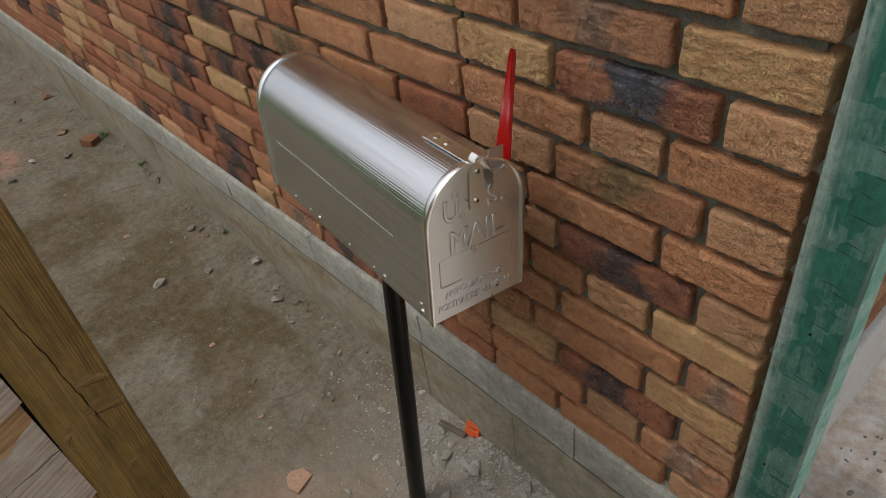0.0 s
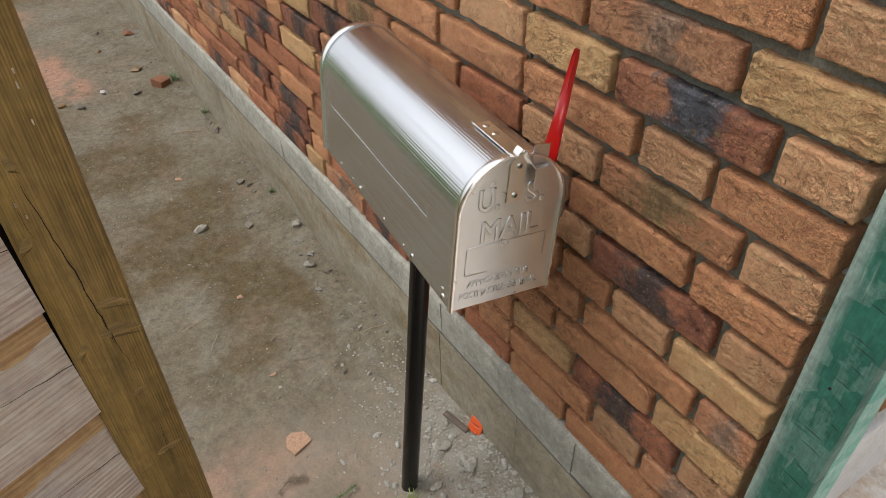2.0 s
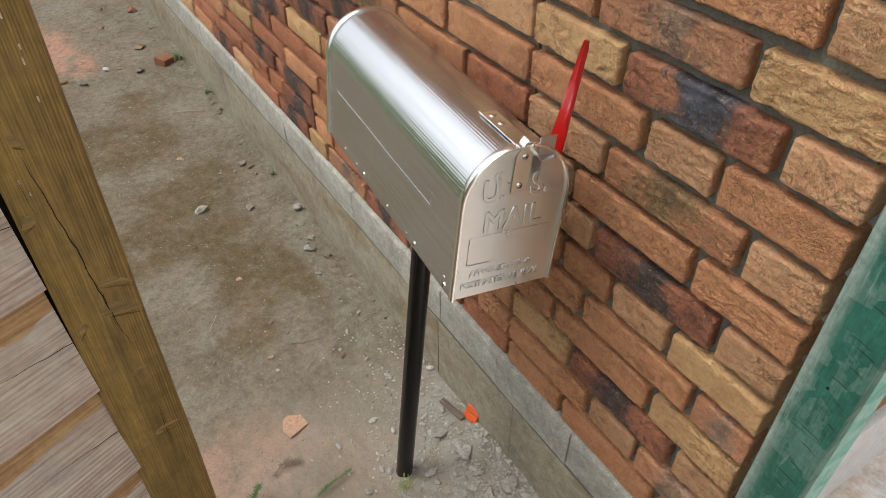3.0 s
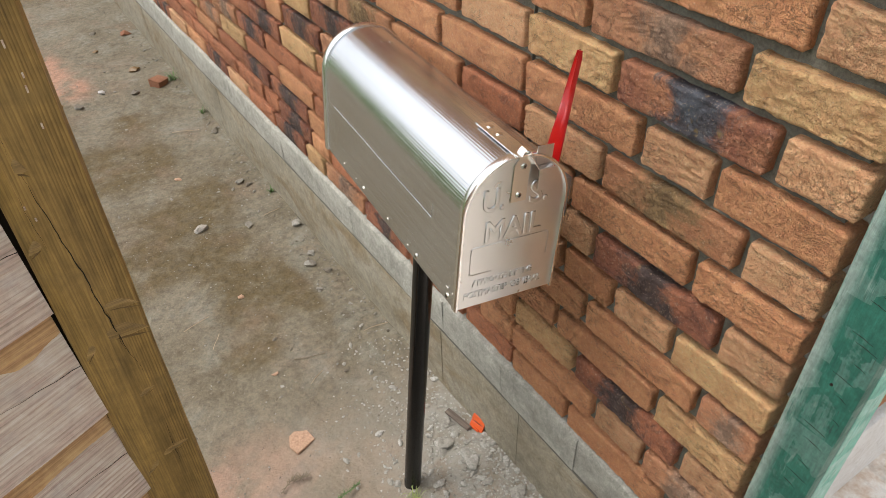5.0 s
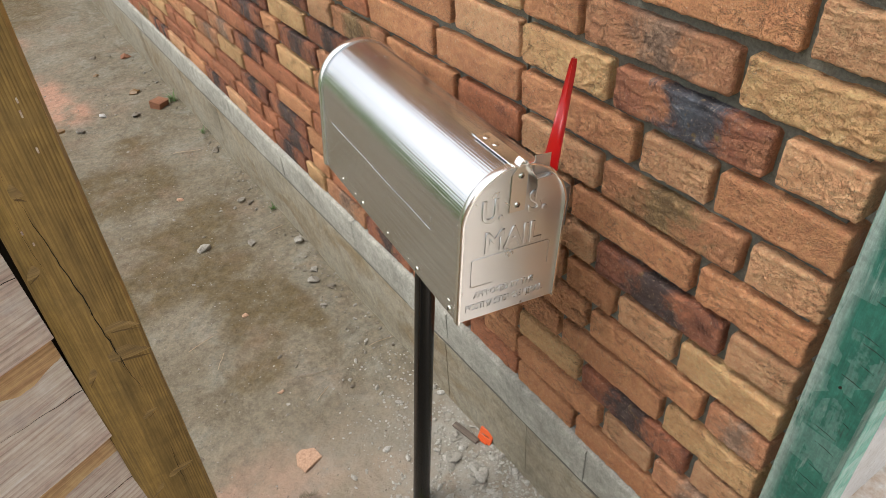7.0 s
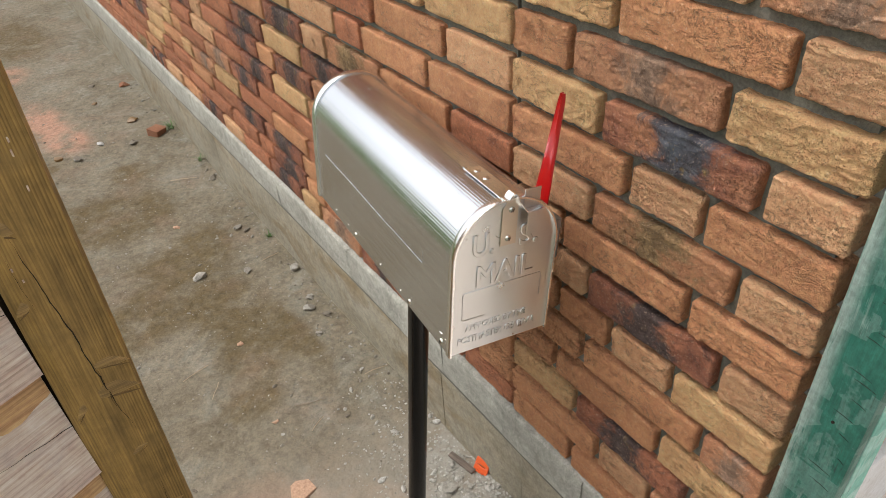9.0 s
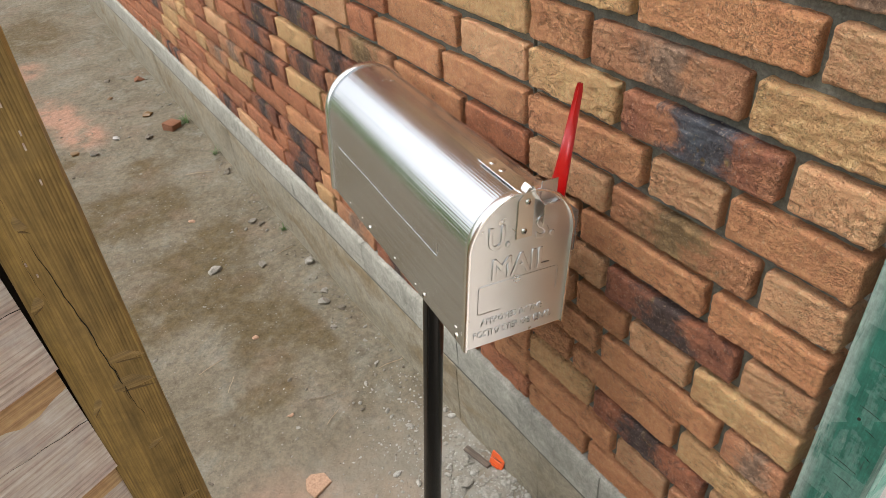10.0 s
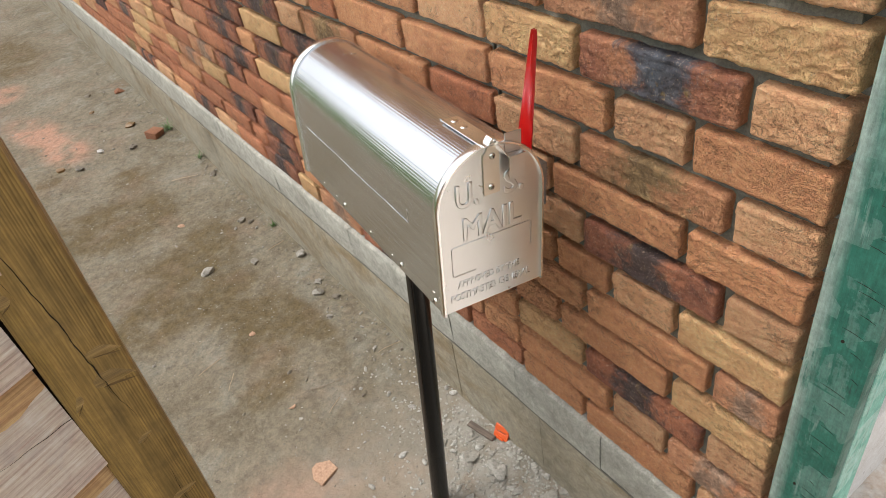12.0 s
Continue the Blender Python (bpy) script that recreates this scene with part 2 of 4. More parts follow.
    # sand round the corner, its colour lightened to offset the wall's shade
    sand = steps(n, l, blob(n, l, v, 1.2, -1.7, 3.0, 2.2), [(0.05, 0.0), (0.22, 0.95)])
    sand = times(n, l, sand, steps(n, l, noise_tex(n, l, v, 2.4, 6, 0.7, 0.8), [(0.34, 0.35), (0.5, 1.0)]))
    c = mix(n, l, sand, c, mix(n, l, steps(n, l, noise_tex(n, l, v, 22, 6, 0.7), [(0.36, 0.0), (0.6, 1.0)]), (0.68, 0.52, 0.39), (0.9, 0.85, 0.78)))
    # grass far to the side
    sep = n.new("ShaderNodeSeparateXYZ")
    l.new(v, sep.inputs[0])
    mr = n.new("ShaderNodeMapRange")
    mr.inputs["From Min"].default_value, mr.inputs["From Max"].default_value = -2.0, -2.6
    l.new(sep.outputs[0], mr.inputs["Value"])
    c = mix(n, l, mr.outputs[0], c, mix(n, l, noise_tex(n, l, v, 20, 4), (0.05, 0.10, 0.025), (0.11, 0.16, 0.045)))
    l.new(c, p.inputs["Base Color"])
    p.inputs["Roughness"].default_value = 0.93
    p.inputs["Specular IOR Level"].default_value = 0.25
    bump(n, l, p, [(noise_tex(n, l, v, 26, 6, 0.65), 0.7, 0.016), (noise_tex(n, l, v, 150, 4, 0.75), 0.35, 0.003)])
    return m


def stone_material(name, a, b):
    m, n, l, p = material(name)
    v = coords(n, l)
    c = mix(n, l, rnd(n, l), a, b)
    c = mix(n, l, 0.5, c, steps(n, l, noise_tex(n, l, v, 160, 4, 0.7), [(0.3, 0.2), (0.7, 0.8)]), "OVERLAY")
    l.new(c, p.inputs["Base Color"])
    p.inputs["Roughness"].default_value = 0.9
    bump(n, l, p, [(noise_tex(n, l, v, 120, 4, 0.7), 0.6, 0.002)])
    return m


def wood_material(name, light, dark, axis, blot=None, rough=0.6, ring=90.0, spread=1.0):
    """Sawn softwood with long grain along an axis (0 x, 2 z)."""
    m, n, l, p = material(name)
    s = [14.0, 14.0, 14.0]
    s[axis] = 0.7
    v, vp = coords(n, l, tuple(s)), coords(n, l)
    g = noise_tex(n, l, v, 2.2, 6, 0.65, 0.9)
    w = n.new("ShaderNodeTexWave")
    w.wave_type, w.bands_direction, w.wave_profile = "BANDS", "Z" if axis == 0 else "X", "SAW"
    w.inputs["Scale"].default_value, w.inputs["Distortion"].default_value, w.inputs["Detail"].default_value, w.inputs["Detail Scale"].default_value = ring / 20.0, 7.0 * spread, 4.0, 0.4
    l.new(v, w.inputs["Vector"])
    zone = steps(n, l, noise_tex(n, l, v, 0.55, 3, 0.5, 0.3), [(0.40, 0.25), (0.58, 1.0)])
    c = mix(n, l, times(n, l, steps(n, l, w.outputs["Fac"], [(0.35, 0.0), (0.86, 0.8), (0.97, 0.2)]), zone), light, dark)
    c = mix(n, l, 0.6, c, steps(n, l, g, [(0.3, 0.2), (0.7, 0.8)]), "OVERLAY")
    if blot:
        c = mix(n, l, steps(n, l, noise_tex(n, l, vp, 9, 6, 0.65, 0.8), [(0.5, 0.0), (0.66, 0.7)]), c, blot)
    c = mix(n, l, 0.35, c, steps(n, l, noise_tex(n, l, vp, 26, 5, 0.7, 0.5), [(0.32, 0.25), (0.68, 0.75)]), "OVERLAY")
    fine = noise_tex(n, l, v, 16, 4, 0.7)
    c = mix(n, l, 0.5, c, steps(n, l, fine, [(0.3, 0.2), (0.7, 0.8)]), "OVERLAY")
    l.new(c, p.inputs["Base Color"])
    p.inputs["Roughness"].default_value = rough
    bump(n, l, p, [(times(n, l, w.outputs["Fac"], zone), 0.35, 0.0015), (fine, 0.45, 0.0012), (noise_tex(n, l, vp, 22, 5, 0.6), 0.3, 0.004)])
    return m


def green_paint(name, a, b, bare):
    m, n, l, p = material(name)
    v, vz = coords(n, l, shift=False), coords(n, l, (9, 9, 1), shift=False)
    vb = coords(n, l, (20, 24, 26), shift=False)
    c = mix(n, l, steps(n, l, noise_tex(n, l, v, 21, 5, 0.65), [(0.38, 0.0), (0.62, 1.0)]), a, b)
    cells = n.new("ShaderNodeTexVoronoi")
    cells.distance, cells.inputs["Scale"].default_value = "CHEBYCHEV", 1.0
    warp = n.new("ShaderNodeMix")
    warp.data_type, warp.inputs[0].default_value = "VECTOR", 0.10
    wob = n.new("ShaderNodeTexNoise")
    wob.inputs["Scale"].default_value, wob.inputs["Detail"].default_value = 30, 5
    l.new(v, wob.inputs["Vector"])
    l.new(vb, warp.inputs[4])
    l.new(wob.outputs["Color"], warp.inputs[5])
    l.new(warp.outputs[1], cells.inputs["Vector"])
    chip = n.new("ShaderNodeSeparateColor")
    l.new(cells.outputs["Color"], chip.inputs[0])
    band = times(n, l, chip.outputs[0], times(n, l, steps(n, l, noise_tex(n, l, v, 40, 5, 0.7), [(0.3, 0.5), (0.6, 1.0)]), steps(n, l, noise_tex(n, l, vz, 9, 5, 0.7), [(0.3, 0.5), (0.55, 1.0)])))
    c = mix(n, l, steps(n, l, band, [(0.34, 0.0), (0.42, 0.4), (0.8, 0.65)]), c, bare)
    # paint rubbed off along the edge beside the bricks
    sep, edge = n.new("ShaderNodeSeparateXYZ"), n.new("ShaderNodeMapRange")
    l.new(v, sep.inputs[0])
    edge.inputs["From Min"].default_value, edge.inputs["From Max"].default_value = -0.600, -0.583
    l.new(sep.outputs[1], edge.inputs["Value"])
    rub = times(n, l, edge.outputs[0], steps(n, l, noise_tex(n, l, vz, 8, 7, 0.8), [(0.34, 0.0), (0.46, 0.75)]))
    c = mix(n, l, rub, c, (0.36, 0.42, 0.38))
    c = mix(n, l, steps(n, l, noise_tex(n, l, vz, 7, 5, 0.7, 0.4), [(0.60, 0.0), (0.66, 0.5)]), c, (0.28, 0.36, 0.32))
    c = mix(n, l, steps(n, l, noise_tex(n, l, vz, 22, 4, 0.7), [(0.27, 0.75), (0.36, 0.0)]), c, (0.03, 0.05, 0.04))
    l.new(c, p.inputs["Base Color"])
    c = mix(n, l, 0.5, c, steps(n, l, noise_tex(n, l, vz, 30, 6, 0.8), [(0.3, 0.2), (0.7, 0.8)]), "OVERLAY")
    c = mix(n, l, 0.4, c, steps(n, l, noise_tex(n, l, v, 90, 5, 0.75), [(0.3, 0.2), (0.7, 0.8)]), "OVERLAY")
    l.new(c, p.inputs["Base Color"])
    p.inputs["Roughness"].default_value = 0.62
    bump(n, l, p, [(noise_tex(n, l, vz, 16, 5, 0.65), 0.5, 0.002), (noise_tex(n, l, v, 120, 5, 0.7), 0.4, 0.0015)])
    return m


def metal(name, colour, rough, streak=0.0, wear=0.06):
    m, n, l, p = material(name)
    v, vs = coords(n, l, shift=False), coords(n, l, (60, 0.8, 60), shift=False)
    mott = noise_tex(n, l, v, 14, 5, 0.6, 0.5)
    c = mix(n, l, mott, tuple(k * 0.93 for k in colour), colour)
    if streak:
        c = mix(n, l, steps(n, l, noise_tex(n, l, vs, 2.2, 4, 0.65), [(0.35, 0.0), (0.65, 1.0)]), c, tuple(k * 0.82 for k in colour))
    l.new(c, p.inputs["Base Color"])
    p.inputs["Metallic"].default_value = 1.0
    mr = n.new("ShaderNodeMapRange")
    mr.inputs["To Min"].default_value, mr.inputs["To Max"].default_value = rough - wear, rough + wear
    l.new(mott, mr.inputs["Value"])
    l.new(mr.outputs[0], p.inputs["Roughness"])
    hs = [(noise_tex(n, l, v, 6, 2), 0.06, 0.004)]
    if streak:
        # drawn and ribbed lengthwise, so that reflections spread round the body
        round_about = n.new("ShaderNodeTangent")
        round_about.direction_type, round_about.axis = "RADIAL", "Y"
        l.new(round_about.outputs[0], p.inputs["Tangent"])
        p.inputs["Anisotropic"].default_value = 0.4
        hs.append((noise_tex(n, l, vs, 3, 3, 0.6), streak, 0.0006))
    bump(n, l, p, hs)
    return m


def plain(name, colour, rough, spread=0.12, coat=0.0, size=60):
    m, n, l, p = material(name)
    v = coords(n, l, shift=False)
    c = mix(n, l, noise_tex(n, l, v, size, 4, 0.6), tuple(k * (1 - spread) for k in colour), tuple(k * (1 + spread) for k in colour))
    l.new(c, p.inputs["Base Color"])
    p.inputs["Roughness"].default_value = rough
    p.inputs["Coat Weight"].default_value = coat
    return m


def leaf_material(name, a, b):
    m, n, l, p = material(name)
    l.new(mix(n, l, rnd(n, l), a, b), p.inputs["Base Color"])
    p.inputs["Roughness"].default_value = 0.6
    return m


MORTAR = mortar_material()
CAP = concrete_material("grey_concrete", (0.27, 0.262, 0.222), (0.35, 0.34, 0.292), (0.175, 0.16, 0.124), 0.57)
FOOT = concrete_material("stained_concrete", (0.215, 0.184, 0.126), (0.25, 0.225, 0.168), (0.165, 0.115, 0.055), 0.49)
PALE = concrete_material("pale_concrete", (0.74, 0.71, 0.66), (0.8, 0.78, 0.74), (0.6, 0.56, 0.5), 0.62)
GROUND = ground_material()
SEAM_SHADE = stone_material("seam_shade", (0.095, 0.087, 0.070), (0.115, 0.104, 0.084))
RUBBLE = stone_material("rubble", (0.235, 0.22, 0.185), (0.12, 0.098, 0.07))
MORTAR_LUMP = stone_material("mortar_rubble", (0.37, 0.355, 0.315), (0.24, 0.222, 0.185))
TERRACOTTA = stone_material("terracotta_shard", (0.38, 0.235, 0.15), (0.42, 0.265, 0.175))
REDBRICK = stone_material("broken_brick", (0.20, 0.085, 0.042), (0.24, 0.105, 0.055))
POST_WOOD = wood_material("treated_wood", (0.305, 0.185, 0.053), (0.135, 0.069, 0.014), 2, (0.26, 0.16, 0.051), 0.5, 110, 1.3)
BOARD_WOOD = wood_material("weathered_board", (0.66, 0.53, 0.43), (0.40, 0.285, 0.21), 0, (0.57, 0.49, 0.43), 0.8, 46, 0.5)
BOARD_EDGE = wood_material("raw_board", (0.60, 0.37, 0.18), (0.42, 0.215, 0.08), 0, (0.44, 0.17, 0.04), 0.75, 60, 1.0)
KNOT_PALE = wood_material("knot_sapwood", (0.33, 0.21, 0.078), (0.19, 0.105, 0.03), 0, None, 0.5, 200, 0.6)
KNOT = plain("knot_wood", (0.15, 0.082, 0.023), 0.5, 0.25, size=300)
GAP_SHADE = plain("gap_shade", (0.03, 0.02, 0.012), 0.9)
CRACK = plain("dark_crack", (0.02, 0.012, 0.006), 0.9)
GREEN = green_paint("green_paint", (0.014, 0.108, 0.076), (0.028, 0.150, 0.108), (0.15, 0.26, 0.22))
GREEN_SIDE = green_paint("pale_green_paint", (0.16, 0.47, 0.37), (0.24, 0.56, 0.45), (0.48, 0.66, 0.59))
BLUE = green_paint("blue_paint", (0.018, 0.06, 0.17), (0.03, 0.085, 0.22), (0.07, 0.13, 0.25))
ALU = metal("brushed_aluminium", (0.80, 0.82, 0.845), 0.21, 0.8)
ALU_DOOR = metal("satin_aluminium", (0.755, 0.757, 0.75), 0.29, 0.0)
ALU_TRIM = metal("aluminium_trim", (0.92, 0.92, 0.91), 0.24, 0.0)
# the plate's brownish reflection is put into its colour
HASP = metal("brown_hasp", (0.76, 0.68, 0.58), 0.34, 0.0)
STEEL = metal("screw_steel", (0.85, 0.83, 0.78), 0.15, 0.0)
DARK_STEEL = metal("dull_steel", (0.30, 0.30, 0.30), 0.4, 0.0)
BLACK = plain("black_paint", (0.004, 0.004, 0.004), 0.22, 0.2)
RED = plain("red_paint", (0.42, 0.004, 0.004), 0.28, 0.06, 0.15)
ORANGE = plain("orange_plastic", (0.58, 0.085, 0.015), 0.45, 0.08)
WHITE = plain("white_scrap", (0.42, 0.41, 0.39), 0.6)
GREYWOOD = wood_material("grey_stick", (0.15, 0.115, 0.09), (0.10, 0.075, 0.055), 0, None, 0.85)
LEAF = leaf_material("weed_leaf", (0.045, 0.095, 0.02), (0.085, 0.15, 0.035))
STRAW = leaf_material("pale_grass", (0.30, 0.34, 0.11), (0.22, 0.30, 0.08))
DRY = leaf_material("dry_stalk", (0.10, 0.075, 0.045), (0.16, 0.12, 0.07))
DRY_PALE = leaf_material("straw", (0.34, 0.26, 0.16), (0.27, 0.20, 0.12))
FLOWER = leaf_material("pale_flower", (0.50, 0.55, 0.34), (0.36, 0.44, 0.22))


# ---- building helpers ----
def mesh_of(name, bm, mat, smooth=None):
    bmesh.ops.recalc_face_normals(bm, faces=bm.faces)
    me = bpy.data.meshes.new(name)
    if smooth is not None:
        for f in bm.faces:
            f.smooth = True
        for e in bm.edges:
            if len(e.link_faces) == 2 and e.calc_face_angle(0) > radians(smooth):
                e.smooth = False
    bm.to_mesh(me)
    bm.free()
    for mt in mat if isinstance(mat, list) else [mat]:
        me.materials.append(mt)
    return me


def part(name, bm, mat, parent=None, label="", smooth=None, m=None):
    ob = new(name, bm if isinstance(bm, bpy.types.Mesh) else mesh_of(name, bm, mat, smooth))
    if parent:
        ob.parent = parent
    if m is not None:
        ob.matrix_basis = m
    return tagged(ob, label) if label else ob


def thing(name, label, category, m=None, group="", kind=""):
    ob = new(name)
    ob.empty_display_size = 0.05
    if m is not None:
        ob.matrix_basis = m
    return tagged(ob, label, category, group, kind)


def box(x0, x1, y0, y1, z0, z1, bevel=0.0, seg=2, bm=None):
    b = bmesh.new() if bm is None else bm
    r = bmesh.ops.create_cube(b, size=1.0)
    for v in r["verts"]:
        v.co = Vector(((x0 + x1) / 2 + v.co.x * (x1 - x0), (y0 + y1) / 2 + v.co.y * (y1 - y0), (z0 + z1) / 2 + v.co.z * (z1 - z0)))
    if bevel:
        bmesh.ops.bevel(b, geom=list({e for v in r["verts"] for e in v.link_edges}), offset=bevel, segments=seg, affect="EDGES", profile=0.6)
    return b


def rod(p, q, r0, r1=None, n=16, bm=None):
    b = bmesh.new() if bm is None else bm
    p, q = Vector(p), Vector(q)
    m = Matrix.Translation((p + q) / 2) @ (q - p).to_track_quat("Z", "Y").to_matrix().to_4x4()
    bmesh.ops.create_cone(b, cap_ends=True, segments=n, radius1=r0, radius2=r0 if r1 is None else r1, depth=(q - p).length, matrix=m)
    return b


def tube(points, r, n=6, bm=None):
    """A bent wire through points."""
    b = bmesh.new() if bm is None else bm
    pts = [Vector(p) for p in points]
    rings = []
    for i, p in enumerate(pts):
        d = (pts[min(i + 1, len(pts) - 1)] - pts[max(i - 1, 0)]).normalized()
        q = d.to_track_quat("Z", "Y").to_matrix()
        rr = r[i] if isinstance(r, list) else r
        rings.append([b.verts.new(p + q @ Vector((rr * math.cos(6.2832 * k / n), rr * math.sin(6.2832 * k / n), 0))) for k in range(n)])
    for a, c in zip(rings, rings[1:]):
        for k in range(n):
            b.faces.new((a[k], a[(k + 1) % n], c[(k + 1) % n], c[k]))
    b.faces.new(rings[0][::-1])
    b.faces.new(rings[-1])
    return b


def sheet(outline, thick, axis=1, bevel=0.0, bm=None):
    """A flat plate: an outline of (a, b) in the two axes other than axis, with thickness along axis, from 0 to thick."""
    b = bmesh.new() if bm is None else bm

    def at(a, c, t):
        return {0: (t, a, c), 1: (a, t, c), 2: (a, c, t)}[axis]
    lo = [b.verts.new(at(a, c, 0)) for a, c in outline]
    hi = [b.verts.new(at(a, c, thick)) for a, c in outline]
    k = len(outline)
    b.faces.new(lo)
    b.faces.new(hi[::-1])
    side = [b.faces.new((lo[i], hi[i], hi[(i + 1) % k], lo[(i + 1) % k])) for i in range(k)]
    if bevel:
        bmesh.ops.bevel(b, geom=[e for f in (lo, hi) for i in range(k) for e in [b.edges.get((f[i], f[(i + 1) % k]))] if e], offset=bevel, segments=2, affect="EDGES")
    return b


def lump(size, seed, sub=1, squash=(1, 1, 0.7), rough=0.35):
    b = bmesh.new()
    bmesh.ops.create_icosphere(b, subdivisions=sub, radius=size)
    off = Vector((seed * 3.1, seed * 1.7, seed * 0.9))
    for v in b.verts:
        k = 1 + rough * noise.noise(v.co / size * 1.1 + off) * 2
        v.co = Vector((v.co.x * k * squash[0], v.co.y * k * squash[1], v.co.z * k * squash[2]))
    return b


# ---- ground ----
def spread(lo, hi, near0, near1, step):
    """Grid lines, close together from near0 to near1 and ever wider outside."""
    a = list(np.arange(near0, near1 + 1e-6, step))
    s = step
    while a[-1] < hi:
        s *= 1.35
        a.append(min(a[-1] + s, hi))
    s = step
    while a[0] > lo:
        s *= 1.35
        a.insert(0, max(a[0] - s, lo))
    return a


def ground_height(x, y):
    near = max(0.0, 1 - max(abs(x + 0.5) - 1.5, abs(y - 1.5) - 4, 0) / 3)
    h = 0.012 * noise.fractal(Vector((x * 2.2, y * 2.2, 0.3)), 1.0, 2.0, 4) + 0.006 * noise.fractal(Vector((x * 11, y * 11, 5)), 1.0, 2.0, 3)
    heap = 0.035 * math.exp(-((x + 0.04) / 0.16) ** 2) * (1 / (1 + math.exp(max(-50.0, min(50.0, (y - 0.05) * 9)))))
    return h * near + heap


xs, ys = spread(-900, 900, -1.1, 0.02, 0.02), spread(-900, 900, -0.9, 3.2, 0.025)
verts = [(x, y, ground_height(x, y)) for y in ys for x in xs]
nx = len(xs)
faces = [(j * nx + i, j * nx + i + 1, (j + 1) * nx + i + 1, (j + 1) * nx + i) for j in range(len(ys) - 1) for i in range(nx - 1)]
gm = bpy.data.meshes.new("ground")
gm.from_pydata(verts, [], faces)
for f in gm.polygons:
    f.use_smooth = True
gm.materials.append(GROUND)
tagged(new("ground", gm), "dusty grey and sandy bare ground with dark damp stains", "ground", kind="structure")

# ---- house wall ----
PLINTH, PITCH, HIGH, JOINT = 0.35, 0.077, 0.0612, 0.013
COURSES, END, FAR = 30, -0.576, 14.0
wall_1 = part("wall_1", box(0.0185, 0.28, 0.004, FAR, PLINTH - 0.05, PLINTH + COURSES * PITCH), MORTAR)
tagged(wall_1, "long brick wall of mixed orange, yellow and dark hand-made bricks", "wall", kind="structure")
wall_2 = part("wall_2", box(0.0185, 0.28, -0.545, -0.004, PLINTH - 0.05, PLINTH + COURSES * PITCH), MORTAR)
tagged(wall_2, "end of the brick wall, with deeply raked grey mortar joints", "wall", kind="structure")
wall_3 = part("wall_3", box(0.2805, 6.0, -0.53, -0.25, PLINTH - 0.05, PLINTH + COURSES * PITCH), MORTAR)
tagged(wall_3, "brick return wall round the corner of the house", "wall", kind="structure")

# concrete plinth: a cap band over a stained footing
plinth = thing("plinth", "grey concrete plinth under the brick wall, cracked and stained", "plinth", kind="structure")


def band(y0, y1, z0, z1, x0, round_top, seed, mat, name):
    b = bmesh.new()
    k = max(2, int((y1 - y0) / 0.03))
    prof = [(0.05, z1), (x0 + round_top, z1), (x0 + round_top * 0.3, z1 - round_top * 0.35), (x0, z1 - round_top), (x0, (z0 + z1) / 2), (x0, z0), (0.05, z0)]
    rings = []
    for i in range(k + 1):
        y = y0 + (y1 - y0) * i / k
        ring = []
        for j, (x, z) in enumerate(prof):
            d = noise.fractal(Vector((y * 6 + seed, z * 9, j * 0.2)), 1.0, 2.0, 3) * 0.0022 if 0 < j < 6 else 0
            ring.append(b.verts.new((x + d, y, z + (d if 0 < j < 5 else 0))))
        rings.append(ring)
    for a, c in zip(rings, rings[1:]):
        for j in range(len(prof)):
            b.faces.new((a[j], a[(j + 1) % len(prof)], c[(j + 1) % len(prof)], c[j]))
    b.faces.new(rings[0])
    b.faces.new(rings[-1][::-1])
    return part(name, b, mat, plinth, smooth=40)


cuts = [-0.575, -0.24, 0.02, 0.27, 0.524, 0.776, 1.054, 1.31, 1.57, 1.83, 2.09, 2.35, 2.61, 3.13, 3.9, 5.2, 7.5, FAR]
for i, (a, c) in enumerate(zip(cuts, cuts[1:])):
    band(a + 0.0007, c - 0.0007, 0.2385, PLINTH - 0.002, -0.0120 - 0.001 * (i % 2), 0.006, i * 3.3, CAP, "cap_block")
cuts = [-0.575, -0.054, 0.28, 0.63, 0.98, 1.33, 1.68, 2.03, 2.55, 3.2, 4.4, 6.2, FAR]
for i, (a, c) in enumerate(zip(cuts, cuts[1:])):
    band(a + 0.0007, c - 0.0007, -0.12, 0.2340, -0.0146, 0.002, 40 + i * 2.1, FOOT, "footing_block")
# dark strip put in to stand for the shadow gap under the cap
part("bed_joint", box(-0.0136, 0.045, -0.574, FAR, 0.2338, 0.2392), SEAM_SHADE, plinth, "dark strip for the shade in the joint")
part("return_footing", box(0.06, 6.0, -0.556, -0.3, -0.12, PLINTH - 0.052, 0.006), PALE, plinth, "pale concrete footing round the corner")


